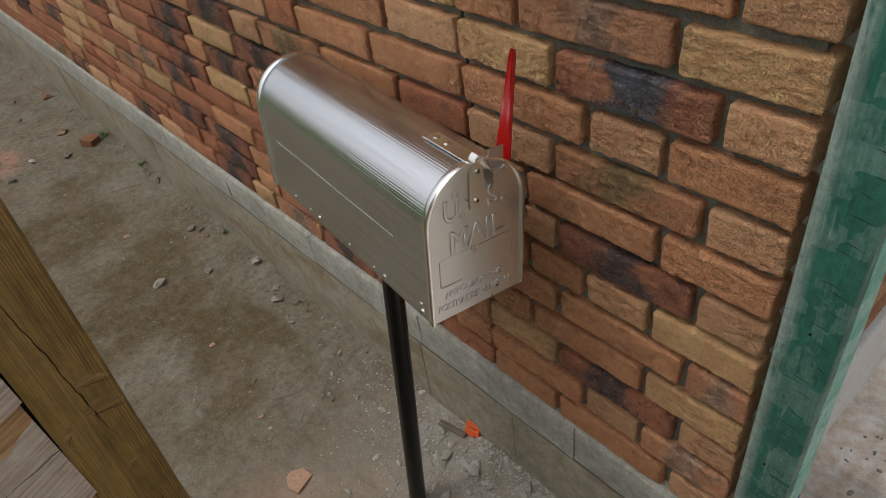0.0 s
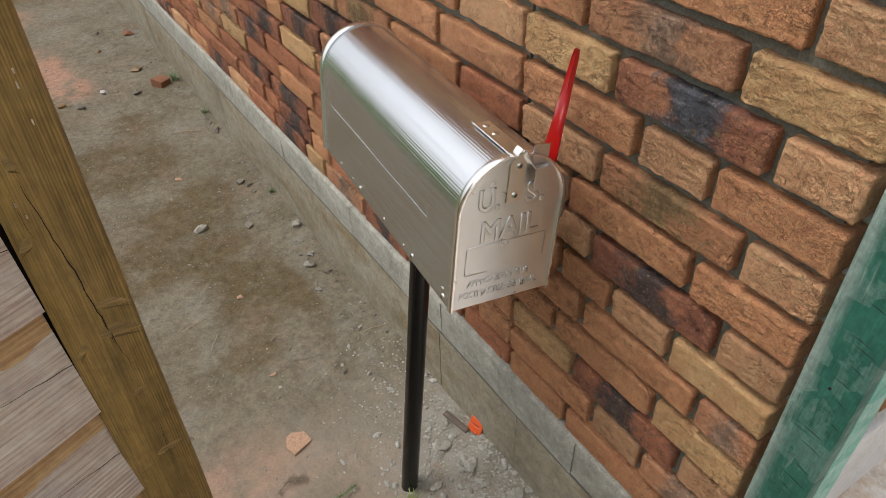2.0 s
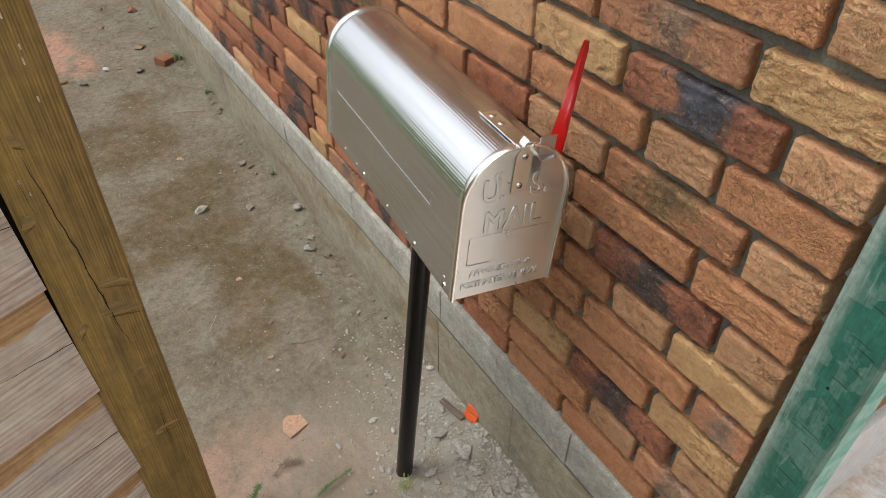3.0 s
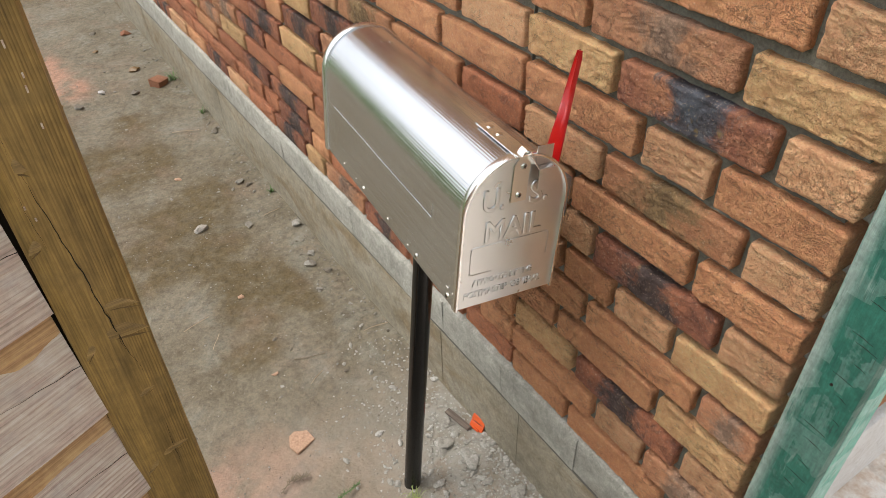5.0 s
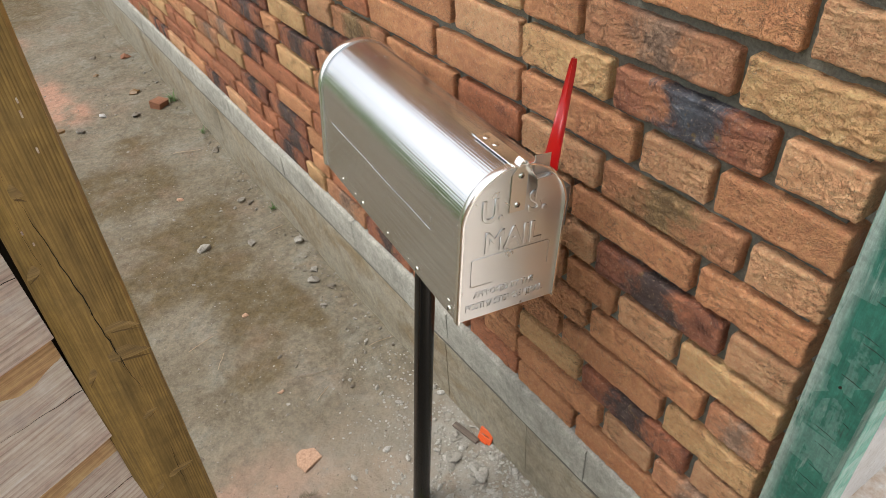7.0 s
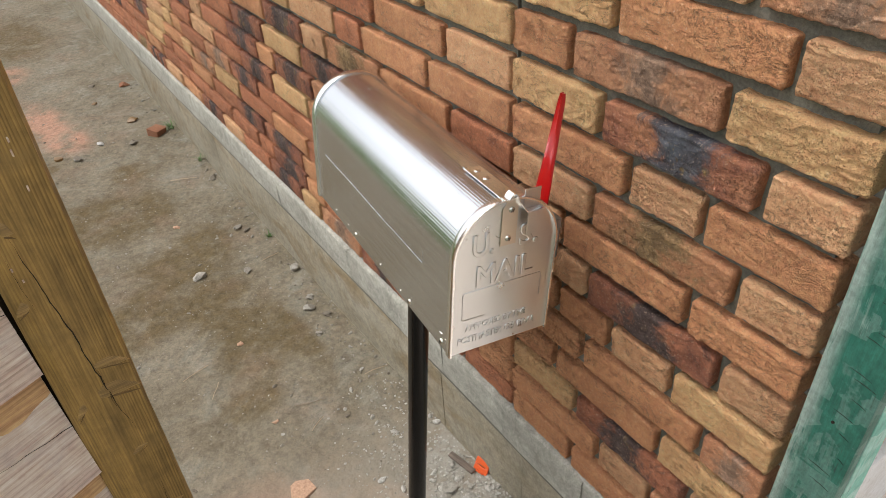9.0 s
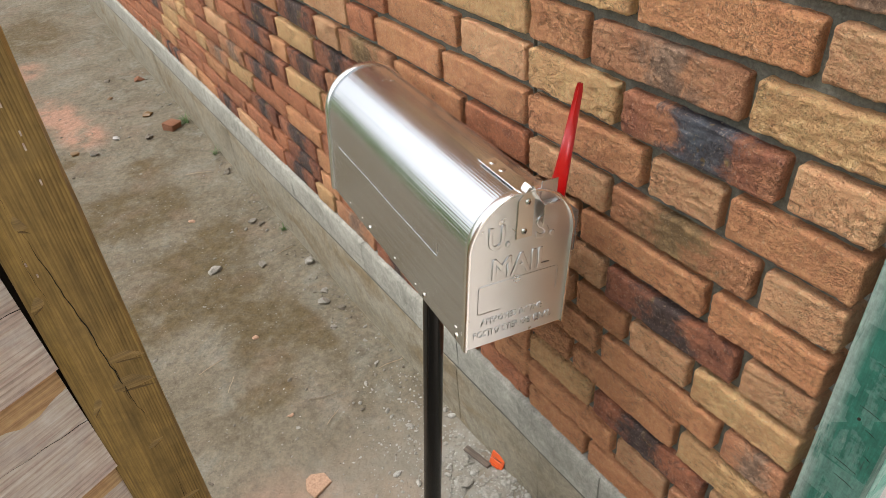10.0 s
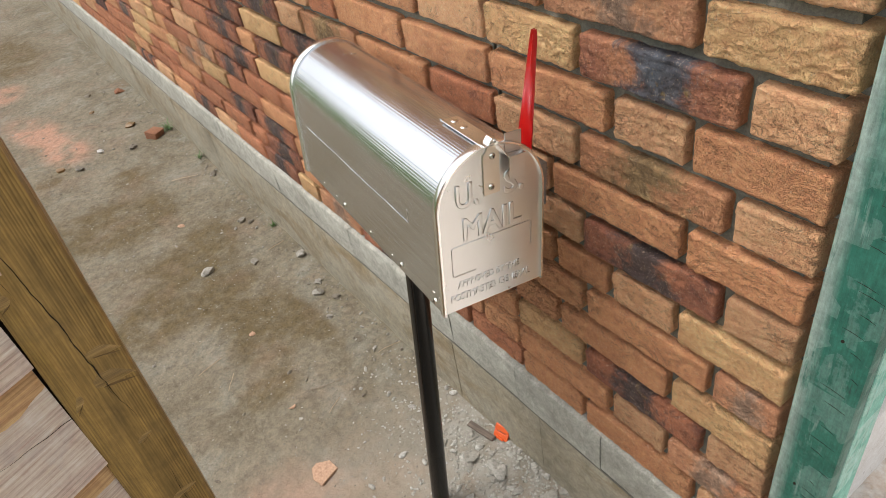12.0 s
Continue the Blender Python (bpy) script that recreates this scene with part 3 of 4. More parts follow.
def brick_mesh(length, seed, fine):
    """One brick: its face at x = 0, its back in the mortar, its foot at z = 0, lengthwise along y."""
    nu, nw = {0: (5, 2), 1: (max(4, int(length / 0.012)), 6), 2: (max(8, int(length / 0.0032)), 20)}[fine]
    hz, b = HIGH, bmesh.new()
    wob = 0.0022 if fine else 0.002
    torn = 0.35 + 0.65 * abs(math.sin(seed * 12.9))

    def nz(u, w, k):
        return noise.noise(Vector((u * 26 + seed * 7.3, w * 26, k + seed)))

    def point(i, j, inset, x):
        u, w = inset + (length - 2 * inset) * i / nu, inset + (hz - 2 * inset) * j / nw
        # worn, rounded corners
        cu, cw = min(u, length - u), min(w, hz - w)
        rad = 0.0065 if fine else 0.006
        if cu < rad and cw < rad:
            pull = max(0.0, math.hypot(rad - cu, rad - cw) - rad)
            u += pull * 0.75 * (1 if u < length / 2 else -1)
            w += pull * 0.75 * (1 if w < hz / 2 else -1)
        edge = 1 if j in (0, nw) else 0.3
        relief = wob * 0.5 * nz(u, w, 0.1)
        if fine and x < 0.003:
            q = Vector((u * 55 + seed * 9.1, w * 105, seed))
            ridge = 0.5 - abs(noise.noise(q * 0.8 + Vector((7, 0, 0))))
            relief += torn * (0.0013 * noise.fractal(q, 0.7, 2.1, 4) - 0.0021 * max(0.0, ridge - 0.36) / 0.14)
            relief += 0.0006 * noise.noise(q * 3.1)
        ragged = 0.0012 * noise.noise(Vector((u * 110 + seed, w * 40, 3))) if fine else 0.0
        return (x + relief, u + (0.8 * wob * nz(u, w, 3.7) + ragged) * (1 if i in (0, nu) else 0.3), w + (wob * nz(u * 1.3, w, 8.1) + ragged * 1.4) * edge)
    grid = [[b.verts.new(point(i, j, 0.0036, 0.0)) for i in range(nu + 1)] for j in range(nw + 1)]
    rim = [(i, 0) for i in range(nu)] + [(nu, j) for j in range(nw)] + [(i, nw) for i in range(nu, 0, -1)] + [(0, j) for j in range(nw, 0, -1)]
    loops = [[grid[j][i] for i, j in rim]] + [[b.verts.new(point(i, j, inset, x)) for i, j in rim] for inset, x in ((0.0012, 0.0014), (0.0002, 0.0046))]
    loops.append([b.verts.new((0.042, v.co.y, v.co.z)) for v in loops[-1]])
    for j in range(nw):
        for i in range(nu):
            b.faces.new((grid[j][i], grid[j][i + 1], grid[j + 1][i + 1], grid[j + 1][i]))
    k = len(rim)
    for a, c in zip(loops, loops[1:]):
        for q in range(k):
            r = (q + 1) % k
            b.faces.new((a[q], c[q], c[r], a[r]))
    return b


CACHE = {}


def brick_data(length, kind, seed, fine):
    key = (round(length, 3), kind, seed, fine)
    if key not in CACHE:
        CACHE[key] = mesh_of("brick", brick_mesh(length, seed * 5 + length * 100, fine), BRICKS[kind], 60)
    return CACHE[key]


def lay(parent, y0, y1, k, kind, seed, fine, rng):
    """A brick between the joints at y0 and y1 (y0 < y1) in course k."""
    ob = new("brick", brick_data(y1 - y0 - JOINT, kind, seed, fine))
    ob.parent = parent
    ob.matrix_basis = pose(rng.uniform(-0.002, 0.002), y0 + JOINT / 2, PLINTH + k * PITCH + rng.uniform(-0.001, 0.001), 0, rng.uniform(-0.8, 0.8), rng.uniform(-0.35, 0.35))


# courses of the wall's end: joints from the movement joint to the green board
NEAR = [
    ("OOT", 0.187, 0.449), ("OTM", 0.254, 0.384), ("YDT", 0.188, 0.454), ("OOY", 0.126, 0.382), ("OOM", 0.194, 0.453),
    ("OOTY", 0.126, 0.254, 0.385), ("TDT", 0.196, 0.455), ("TOO", 0.128, 0.388), ("TGT", 0.191, 0.450), ("OTO", 0.256, 0.385),
    ("YBT", 0.197, 0.454), ("OMY", 0.130, 0.387), ("YOT", 0.206, 0.454), ("OTM", 0.130, 0.392), ("TOY", 0.190, 0.450), ("OYO", 0.256, 0.385),
]
rng = random.Random(4)
for k in range(COURSES):
    kinds, *cut = NEAR[k] if k < len(NEAR) else (rng.choice(("OTY", "TOO", "YOD", "ORT")), *rng.choice(((0.19, 0.45), (0.13, 0.387))))
    ends = [0.002, *[-c for c in cut], END + 0.006]
    for i, (a, c) in enumerate(zip(ends, ends[1:])):
        if k < 17:
            lay(wall_2, c, a, k, kinds[i], k * 3 + i, 2 if k < 15 else 1, rng)

# courses beyond the movement joint
LEFT = {
    11: (0.252, 0.51), 10: (0.19, 0.445, 0.70), 9: (0.254, 0.511, 0.64, 0.896, 1.152), 8: (0.19, 0.448, 0.706, 0.842, 1.093), 7: (0.125, 0.38, 0.635, 0.885, 1.137, 1.392),
    6: (0.19, 0.45, 0.58, 0.842, 1.093), 5: (0.254, 0.51, 0.64, 0.895, 1.14), 4: (0.125, 0.38, 0.51, 0.77, 1.03, 1.30, 1.55, 1.81, 2.1), 3: (0.19, 0.45, 0.7, 0.96, 1.22, 1.51, 1.76),
    2: (0.254, 0.51, 0.77, 1.03, 1.33, 1.58), 1: (0.125, 0.38, 0.64, 0.9, 1.03, 1.29, 1.42, 1.68), 0: (0.19, 0.45, 0.7, 0.96, 1.1, 1.356, 1.609, 1.83),
}
KNOWN = {(8, 0.842): "D", (8, 0.706): "T", (6, 0.842): "D", (7, 1.137): "D", (4, 1.30): "D", (2, 1.33): "D", (7, 0.885): "Y", (5, 0.895): "Y", (3, 1.51): "Y", (9, 0.64): "T", (9, 0.896): "Y", (11, -0.002): "Y", (10, -0.002): "T", (9, -0.002): "O", (10, 0.19): "O", (9, 0.254): "O", (4, 1.81): "R", (0, -0.002): "R", (1, -0.002): "O", (2, -0.002): "O", (9, 0.511): "R", (8, -0.002): "R", (8, 0.19): "O", (4, 1.55): "M", (2, 1.58): "R", (3, 1.22): "R"}
rest = []
for k in range(COURSES):
    joints = [-0.002, *LEFT.get(k, ())]
    if k not in LEFT:
        joints.append((0.19, 0.254, 0.125, 0.26)[k % 4])
    while joints[-1] < FAR - 0.3:
        joints.append(joints[-1] + (0.129 if rng.random() < 0.2 else 0.258))
    for i, (a, c) in enumerate(zip(joints, joints[1:])):
        kind = KNOWN.get((k, a)) or rng.choices("OTYRMGD", (30, 8, 14, 28, 8, 4, 9))[0]
        if a < 2.9 and k < 14 and not (a > 1.6 and k > 9):
            lay(wall_1, a, c, k, kind, rng.randrange(4), 1 if a < 0.75 else 0, rng)
        else:
            rest.append((a, c, k, "K" if kind == "D" else kind))


def joined_bricks(name, items, kinds, parent, place):
    """Many bricks in one mesh; place(y, z) gives the matrix of a brick's corner."""
    vs, fs, mats = [], [], []
    forms = {}
    for a, c, k, kind in items:
        ln = round(c - a - JOINT, 3)
        if ln not in forms:
            b = brick_mesh(ln, ln * 31, 0)
            bmesh.ops.recalc_face_normals(b, faces=b.faces)
            b.verts.index_update()
            forms[ln] = ([v.co.copy() for v in b.verts], [[v.index for v in f.verts] for f in b.faces])
            b.free()
        co, fc = forms[ln]
        m, o = place(a + JOINT / 2, PLINTH + k * PITCH), len(vs)
        vs += [tuple(m @ v) for v in co]
        fs += [[o + i for i in f] for f in fc]
        mats += [kinds.index(kind)] * len(fc)
    me = bpy.data.meshes.new(name)
    me.from_pydata(vs, [], fs)
    for q in kinds:
        me.materials.append(BRICKS[q])
    me.polygons.foreach_set("material_index", mats)
    ob = new(name, me)
    ob.parent = parent
    return tagged(ob, kind="stuff")


joined_bricks("brickwork", rest, list("OTYRMGK"), wall_1, lambda y, z: pose(0, y, z))
joined_bricks("brickwork", [(x, x + 0.258, k, rng.choice("OTYRO")) for k in range(17, COURSES) for x in (END + 0.006, END + 0.264)], list("OTYR"), wall_2, lambda y, z: pose(0, y, z))
around = [(0.30 + 0.258 * i - (0.129 if k % 2 else 0), 0.558 + 0.258 * i - (0.129 if k % 2 else 0), k, rng.choice("OOTR")) for k in range(COURSES) for i in range(14)]
joined_bricks("brickwork", around, list("OTR"), wall_3, lambda y, z: Matrix.Translation((y, -0.548, z)) @ Matrix(((0, 1, 0, 0), (1, 0, 0, 0), (0, 0, 1, 0), (0, 0, 0, 1))))

# ---- green timber at the corner ----
timber = thing("corner_timber", "weathered green-painted timber board with a blue foot against the wall's end", "timber")


def timber_piece(name, x0, x1, y0, y1, z0, z1, mat, bev=0.004):
    b = box(x0, x1, y0, y1, z0, z1, bev, 2)
    return part(name, b, mat, timber, smooth=40)


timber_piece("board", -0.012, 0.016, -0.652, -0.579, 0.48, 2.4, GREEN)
# the side face has a much paler green than the front
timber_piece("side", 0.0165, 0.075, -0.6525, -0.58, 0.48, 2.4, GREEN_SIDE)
part("painted_foot", box(-0.0125, 0.0755, -0.6528, -0.579, -0.02, 0.4795, 0.004), BLUE, timber, "blue-painted foot")
for y, z in ((-0.617, 0.915), (-0.622, 1.3), (-0.61, 0.62)):
    part("nail", rod((-0.0135, y, z), (-0.010, y, z), 0.002, n=10), CRACK, timber)
trng = random.Random(8)
for i in range(30):
    z, y = 0.53 + i * 0.03 + trng.uniform(-0.012, 0.012), -0.652 + trng.uniform(0.004, 0.02)
    ln = trng.uniform(0.008, 0.034)
    part("split", tube([(-0.0121, y, z), (-0.0123, y + ln * 0.5, z + 0.003), (-0.0121, y + ln, z + 0.004)], [0.0002, 0.0005, 0.0002], 4), CRACK, timber)

# ---- wooden post and lapped boards of the gate ----
gate_post = thing("gate_post", "brown treated square timber post with knots and long cracks", "post", pose(-0.7425, 0.068, 0, 0, 1.25, 0))
b = bmesh.new()
hw, ch = 0.0535, 0.02
prof = [(-hw, ch * 0.55), (-hw + ch, 0.0), (hw - 0.003, 0.0), (hw + 0.002, 0.006), (hw + 0.002, 0.1), (-hw, 0.1)]
rings = []
for i in range(57):
    z = -0.1 + i * 0.04
    d = [0.0022 * noise.fractal(Vector((q * 3.0, z * 3.0, 2)), 1.0, 2.0, 3) for q in range(6)]
    rings.append([b.verts.new((x + d[q], y + d[q] * 0.6, z)) for q, (x, y) in enumerate(prof)])
for a, c in zip(rings, rings[1:]):
    for q in range(6):
        b.faces.new((a[q], a[(q + 1) % 6], c[(q + 1) % 6], c[q]))
b.faces.new(rings[0][::-1])
b.faces.new(rings[-1])
part("timber", b, POST_WOOD, gate_post, smooth=25)
crng = random.Random(3)


def crack(x0, z0, x1, z1, w, wander, parent=gate_post):
    """A drying crack from (x0, z0) to (x1, z1) on the post's front."""
    pts, k = [], 34
    for i in range(k + 1):
        z = z0 + (z1 - z0) * i / k
        side = wander * (noise.noise(Vector((z * 13, x0 * 40, 1))) + 0.4 * noise.noise(Vector((z * 60, x0 * 40, 4))))
        pts.append((x0 + (x1 - x0) * i / k + side, -0.0004, z))
    part("crack", tube(pts, [w * math.sin(3.1416 * (i + 0.3) / (k + 0.6)) * (0.7 + 0.5 * abs(noise.noise(Vector((i * 0.9, z0, 2))))) for i in range(k + 1)], 5), CRACK, parent)


crack(-0.018, 1.145, 0.021, 0.75, 0.0011, 0.006)
crack(0.022, 0.62, 0.018, 0.50, 0.0005, 0.005)
crack(-0.014, 1.42, -0.02, 1.16, 0.0006, 0.006)
crack(0.006, 0.90, 0.014, 0.80, 0.0004, 0.006)
crack(-0.030, 1.12, -0.026, 1.02, 0.0003, 0.004)


def whorl(x0, z0, x1, z1, h, mat, proud):
    """A branch cut lengthwise by the saw: a long lens across the grain, slightly proud."""
    b, k, r = bmesh.new(), 14, 4
    rows = []
    for i in range(k + 1):
        q = i / k
        half = h * max(0.03, math.sin(math.pi * min(1.0, q * 0.8 + 0.2))) * (1 + 0.25 * noise.noise(Vector((q * 5, x0 * 60, z0 * 9))))
        bend = h * 0.5 * math.sin(q * 3.0) + 0.0015 * noise.noise(Vector((q * 7, z0 * 20, 1)))
        rows.append([b.verts.new((x0 + (x1 - x0) * q, -proud * (1 - (2 * t / r - 1) ** 2) * min(1, 4 * q, 4 - 4 * q) + 0.0003, z0 + (z1 - z0) * q + bend + half * (2 * t / r - 1))) for t in range(r + 1)])
    for a, c in zip(rows, rows[1:]):
        for t in range(r):
            b.faces.new((a[t], c[t], c[t + 1], a[t + 1]))
    part("knot", b, mat, gate_post, smooth=80)


for x0, z0, x1, z1, h in ((0.006, 0.898, 0.054, 0.886, 0.006), (-0.004, 0.846, 0.054, 0.833, 0.009), (-0.026, 0.835, -0.045, 0.812, 0.006), (-0.010, 0.535, -0.040, 0.505, 0.006), (-0.006, 0.540, 0.048, 0.553, 0.006), (-0.030, 1.034, -0.050, 1.022, 0.006), (0.0, 0.70, 0.03, 0.712, 0.004), (-0.022, 1.148, -0.008, 1.14, 0.007)):
    whorl(x0, z0, x1, z1, h * 1.5, KNOT_PALE, 0.0014)
    whorl(x0 + 0.15 * (x1 - x0), z0 - h * 1.2, x1, z1 - h * 1.2, h * 0.26, KNOT, 0.0007)
for x, z in ((0.028, 1.253), (0.026, 1.235), (0.0256, 1.188), (0.022, 1.29), (0.019, 1.33), (-0.030, 1.09), (-0.024, 1.07)):
    part("chip", box(x, x + 0.0022, -0.0010, 0.001, z, z + crng.uniform(0.005, 0.013), 0.0007), BOARD_WOOD, gate_post, "pale splinter")

gate = thing("plank_gate", "weathered pale lapped boards of a wooden gate leaf", "gate", pose(-0.781, 0.094, 0, 0, 0, 22))
LAP = 0.226
for i in range(7):
    z0 = 0.694 + (i - 3) * LAP
    b = bmesh.new()
    k = 40
    rings = []
    for q in range(k + 1):
        x = -0.004 - 1.5 * q / k
        d = 0.0015 * noise.noise(Vector((x * 7, i * 3.0, 0)))
        rings.append([b.verts.new(c) for c in ((x, -0.022 + d, z0 + d), (x, -0.020 + d, z0 + 0.004), (x, -0.002 + d, z0 + LAP + 0.012), (x, 0.012, z0 + LAP + 0.012), (x, -0.002, z0 + d))])
    for a, c in zip(rings, rings[1:]):
        for q in range(5):
            b.faces.new((a[q], a[(q + 1) % 5], c[(q + 1) % 5], c[q]))
    b.faces.new(rings[0])
    b.faces.new(rings[-1][::-1])
    pl = part("board", b, BOARD_WOOD, gate, smooth=30)
    # strip of unbleached wood under the board above
    sl = 0.018 / (LAP + 0.008)
    b = bmesh.new()
    zs = [z0 + LAP - 0.05 + 0.0, z0 + LAP - 0.001]
    row = []
    for q in range(201):
        x = -0.0045 - 1.4 * q / 200
        lo = min(zs[1] - 0.004, zs[0] + 0.026 * noise.fractal(Vector((x * 9, i * 5.1, 0)), 1.15, 2.2, 4))
        row.append([b.verts.new((x, -0.0218 + (z - z0) * sl, z)) for z in (lo, zs[1])])
    for a, c in zip(row, row[1:]):
        b.faces.new((a[0], c[0], c[1], a[1]))
    part("stain", b, BOARD_EDGE, pl, "orange-brown unbleached strip")
    part("split", tube([(-0.004 - 0.014 * q, -0.0212 + (0.108 + 0.001 * q + 0.001 * math.sin(q * 1.7)) * sl, z0 + 0.108 + 0.0016 * q + 0.001 * math.sin(q * 1.7)) for q in range(11)], [0.0006 - 0.00005 * q for q in range(11)], 5), CRACK, pl)
# added dark strip, only to make the gap by the post look shaded
part("gap_strip", box(-0.07, 0.016, 0.0135, 0.05, -0.01, 1.7, 0.003), GAP_SHADE, gate)

# ---- mailbox ----
BOX_W, BOX_H, BOX_L = 0.1788, 0.2568, 0.586
BOX = Matrix(((0.98642, 0.11473, 0.11753, -0.18644), (-0.11751, 0.99293, 0.01699, -0.19499), (-0.11475, -0.03057, 0.99292, 0.82859), (0, 0, 0, 1)))
mailbox = thing("mailbox", "silver aluminium mailbox with arched top and raised red flag", "mailbox", BOX)


def arch(w, h, n=32, sides=6):
    """The outline of the box, from the left foot over the arch to the right foot, as (x, z, normal x, normal z)."""
    r, s, out = w / 2, h - w / 2, []
    for i in range(sides):
        out.append((-r, s * i / sides, -1, 0))
    for i in range(n + 1):
        a = math.pi * i / n
        out.append((-r * math.cos(a), s + r * math.sin(a), -math.cos(a), math.sin(a)))
    for i in range(sides - 1, -1, -1):
        out.append((r, s * i / sides, 1, 0))
    return out


def skin(rings, closed_ends=False):
    b = bmesh.new()
    vs = [[b.verts.new(p) for p in ring] for ring in rings]
    for a, c in zip(vs, vs[1:]):
        for i in range(len(a) - 1):
            b.faces.new((a[i], a[i + 1], c[i + 1], c[i]))
    return b


def hoop(w, h, y0, y1, t, rnd_=0.0):
    """A hoop of sheet metal that follows the arch: from y0 to y1, t thick outwards."""
    o = arch(w, h, 40, 4)
    sec = [(y0, 0.0), (y0, t * 0.7), (y0 + (y1 - y0) * 0.2, t), (y1 - (y1 - y0) * 0.2, t), (y1, t * 0.7), (y1, 0.0), (y0, 0.0)]
    b = skin([[(x + d * nxx, y, z + d * nzz) for x, z, nxx, nzz in o] for y, d in sec])
    bmesh.ops.remove_doubles(b, verts=b.verts, dist=1e-6)
    bmesh.ops.holes_fill(b, edges=b.edges, sides=8)
    return b


# body with fine ribs along its length
o = arch(BOX_W - 0.006, BOX_H - 0.003, 220, 120)
ribbed = []
for x, z, a, c in o:
    on = 0.3 + 0.7 * min(1.0, max(0.0, (z - 0.12) / 0.006))
    ang = math.atan2(z - (BOX_H - BOX_W / 2), -x) if z > BOX_H - BOX_W / 2 else 0
    run = z if ang == 0 else BOX_H - BOX_W / 2 + abs(ang) * BOX_W / 2
    d = 0.00011 * on * (1 + math.cos(run * 2 * math.pi / 0.0044))
    ribbed.append((x - d * a, z - d * c))
rings = []
for y in (0.006, 0.012, 0.05, 0.2, 0.4, BOX_L - 0.05, BOX_L - 0.012, BOX_L - 0.004):
    rings.append([(x, y, z) for x, z in ribbed])
body = part("body", skin(rings), ALU, mailbox, "ribbed brushed aluminium body", smooth=60)
part("base_plate", box(-BOX_W / 2 + 0.004, BOX_W / 2 - 0.004, 0.004, BOX_L - 0.004, 0.004, 0.008), ALU_DOOR, mailbox)
part("back_panel", sheet([(x, z) for x, z, _, _ in arch(BOX_W - 0.004, BOX_H - 0.002)], 0.002, 1), ALU_DOOR, mailbox, m=Matrix.Translation((0, BOX_L - 0.008, 0)))
part("back_rim", hoop(BOX_W - 0.0066, BOX_H - 0.0033, BOX_L - 0.016, BOX_L, 0.0045), ALU_TRIM, mailbox, smooth=50)
# pressed crease along the side
part("crease", tube([(-BOX_W / 2 + 0.0026, 0.095 + 0.43 * q / 12, 0.1155 + 0.0006 * math.sin(q)) for q in range(13)], 0.0003, 5), ALU, body)
part("crease", tube([(-BOX_W / 2 + 0.0026, 0.095, 0.1155 + 0.022 * q / 6) for q in range(7)], 0.0003, 5), ALU, body)

# door
door = part("door", sheet([(x, z) for x, z, _, _ in arch(BOX_W - 0.006, BOX_H - 0.003, 40)], 0.003, 1, 0.0008), ALU_DOOR, mailbox, "pale satin aluminium door with raised lettering", smooth=40)
part("door_rim", hoop(BOX_W - 0.009, BOX_H - 0.0045, -0.004, 0.010, 0.0042), ALU_TRIM, door, smooth=50)


def rib_frame(points, r=0.0014):
    return tube([(x, -0.0003, z) for x, z in points], r, 8)


part("pressed_frame", rib_frame([(-0.03, 0.062), (-0.0655, 0.062), (-0.068, 0.0645), (-0.068, 0.1095), (-0.0655, 0.112), (0.02, 0.112), (0.0655, 0.112), (0.068, 0.1095), (0.068, 0.07)], 0.0008), ALU_DOOR, door, smooth=60)


def lettering(text, x, z, height, width, thick, deep):
    """Raised letters on the door, their foot at z, fitted to a height and a width."""
    cu = bpy.data.curves.new("lettering", "FONT")
    cu.body, cu.extrude, cu.bevel_depth, cu.bevel_resolution, cu.resolution_u = text, 0.004, thick, 2, 3
    ob = bpy.data.objects.new("lettering", cu)
    scene.collection.objects.link(ob)
    bpy.context.view_layer.update()
    me = bpy.data.meshes.new_from_object(ob.evaluated_get(bpy.context.evaluated_depsgraph_get()))
    bpy.data.objects.remove(ob)
    co = np.array([v.co for v in me.vertices])
    lo, hi = co.min(0), co.max(0)
    for v in me.vertices:
        a, c, d = v.co
        v.co = (x + (a - lo[0]) / (hi[0] - lo[0]) * width, -deep * (d - lo[2]) / (hi[2] - lo[2]) + 0.0001, z + (c - lo[1]) / (hi[1] - lo[1]) * height)
    for f in me.polygons:
        f.use_smooth = True
    me.materials.append(ALU_DOOR)
    return part("lettering", me, ALU_DOOR, door)


lettering("U.", -0.0565, 0.170, 0.038, 0.036, 0.03, 0.0020)
lettering("S.", 0.021, 0.170, 0.038, 0.034, 0.03, 0.0020)
lettering("MAIL", -0.0475, 0.1185, 0.036, 0.098, 0.03, 0.0020)
lettering("APPROVED BY THE", -0.061, 0.0400, 0.0115, 0.107, 0.012, 0.0017)
lettering("POSTMASTER GENERAL", -0.0735, 0.0175, 0.0125, 0.139, 0.012, 0.0017)

# hasp with two screws
hasp = part("hasp", sheet([(-0.0135, 0.182), (0.0125, 0.182), (0.0125, 0.243), (0.007, 0.249), (0.0055, 0.259), (0.0, 0.264), (-0.0055, 0.259), (-0.007, 0.249), (-0.0135, 0.243)], 0.0018, 1, 0.0004), HASP, mailbox, "brownish hasp plate", m=Matrix.Translation((0.0015, -0.0023, -0.003)))


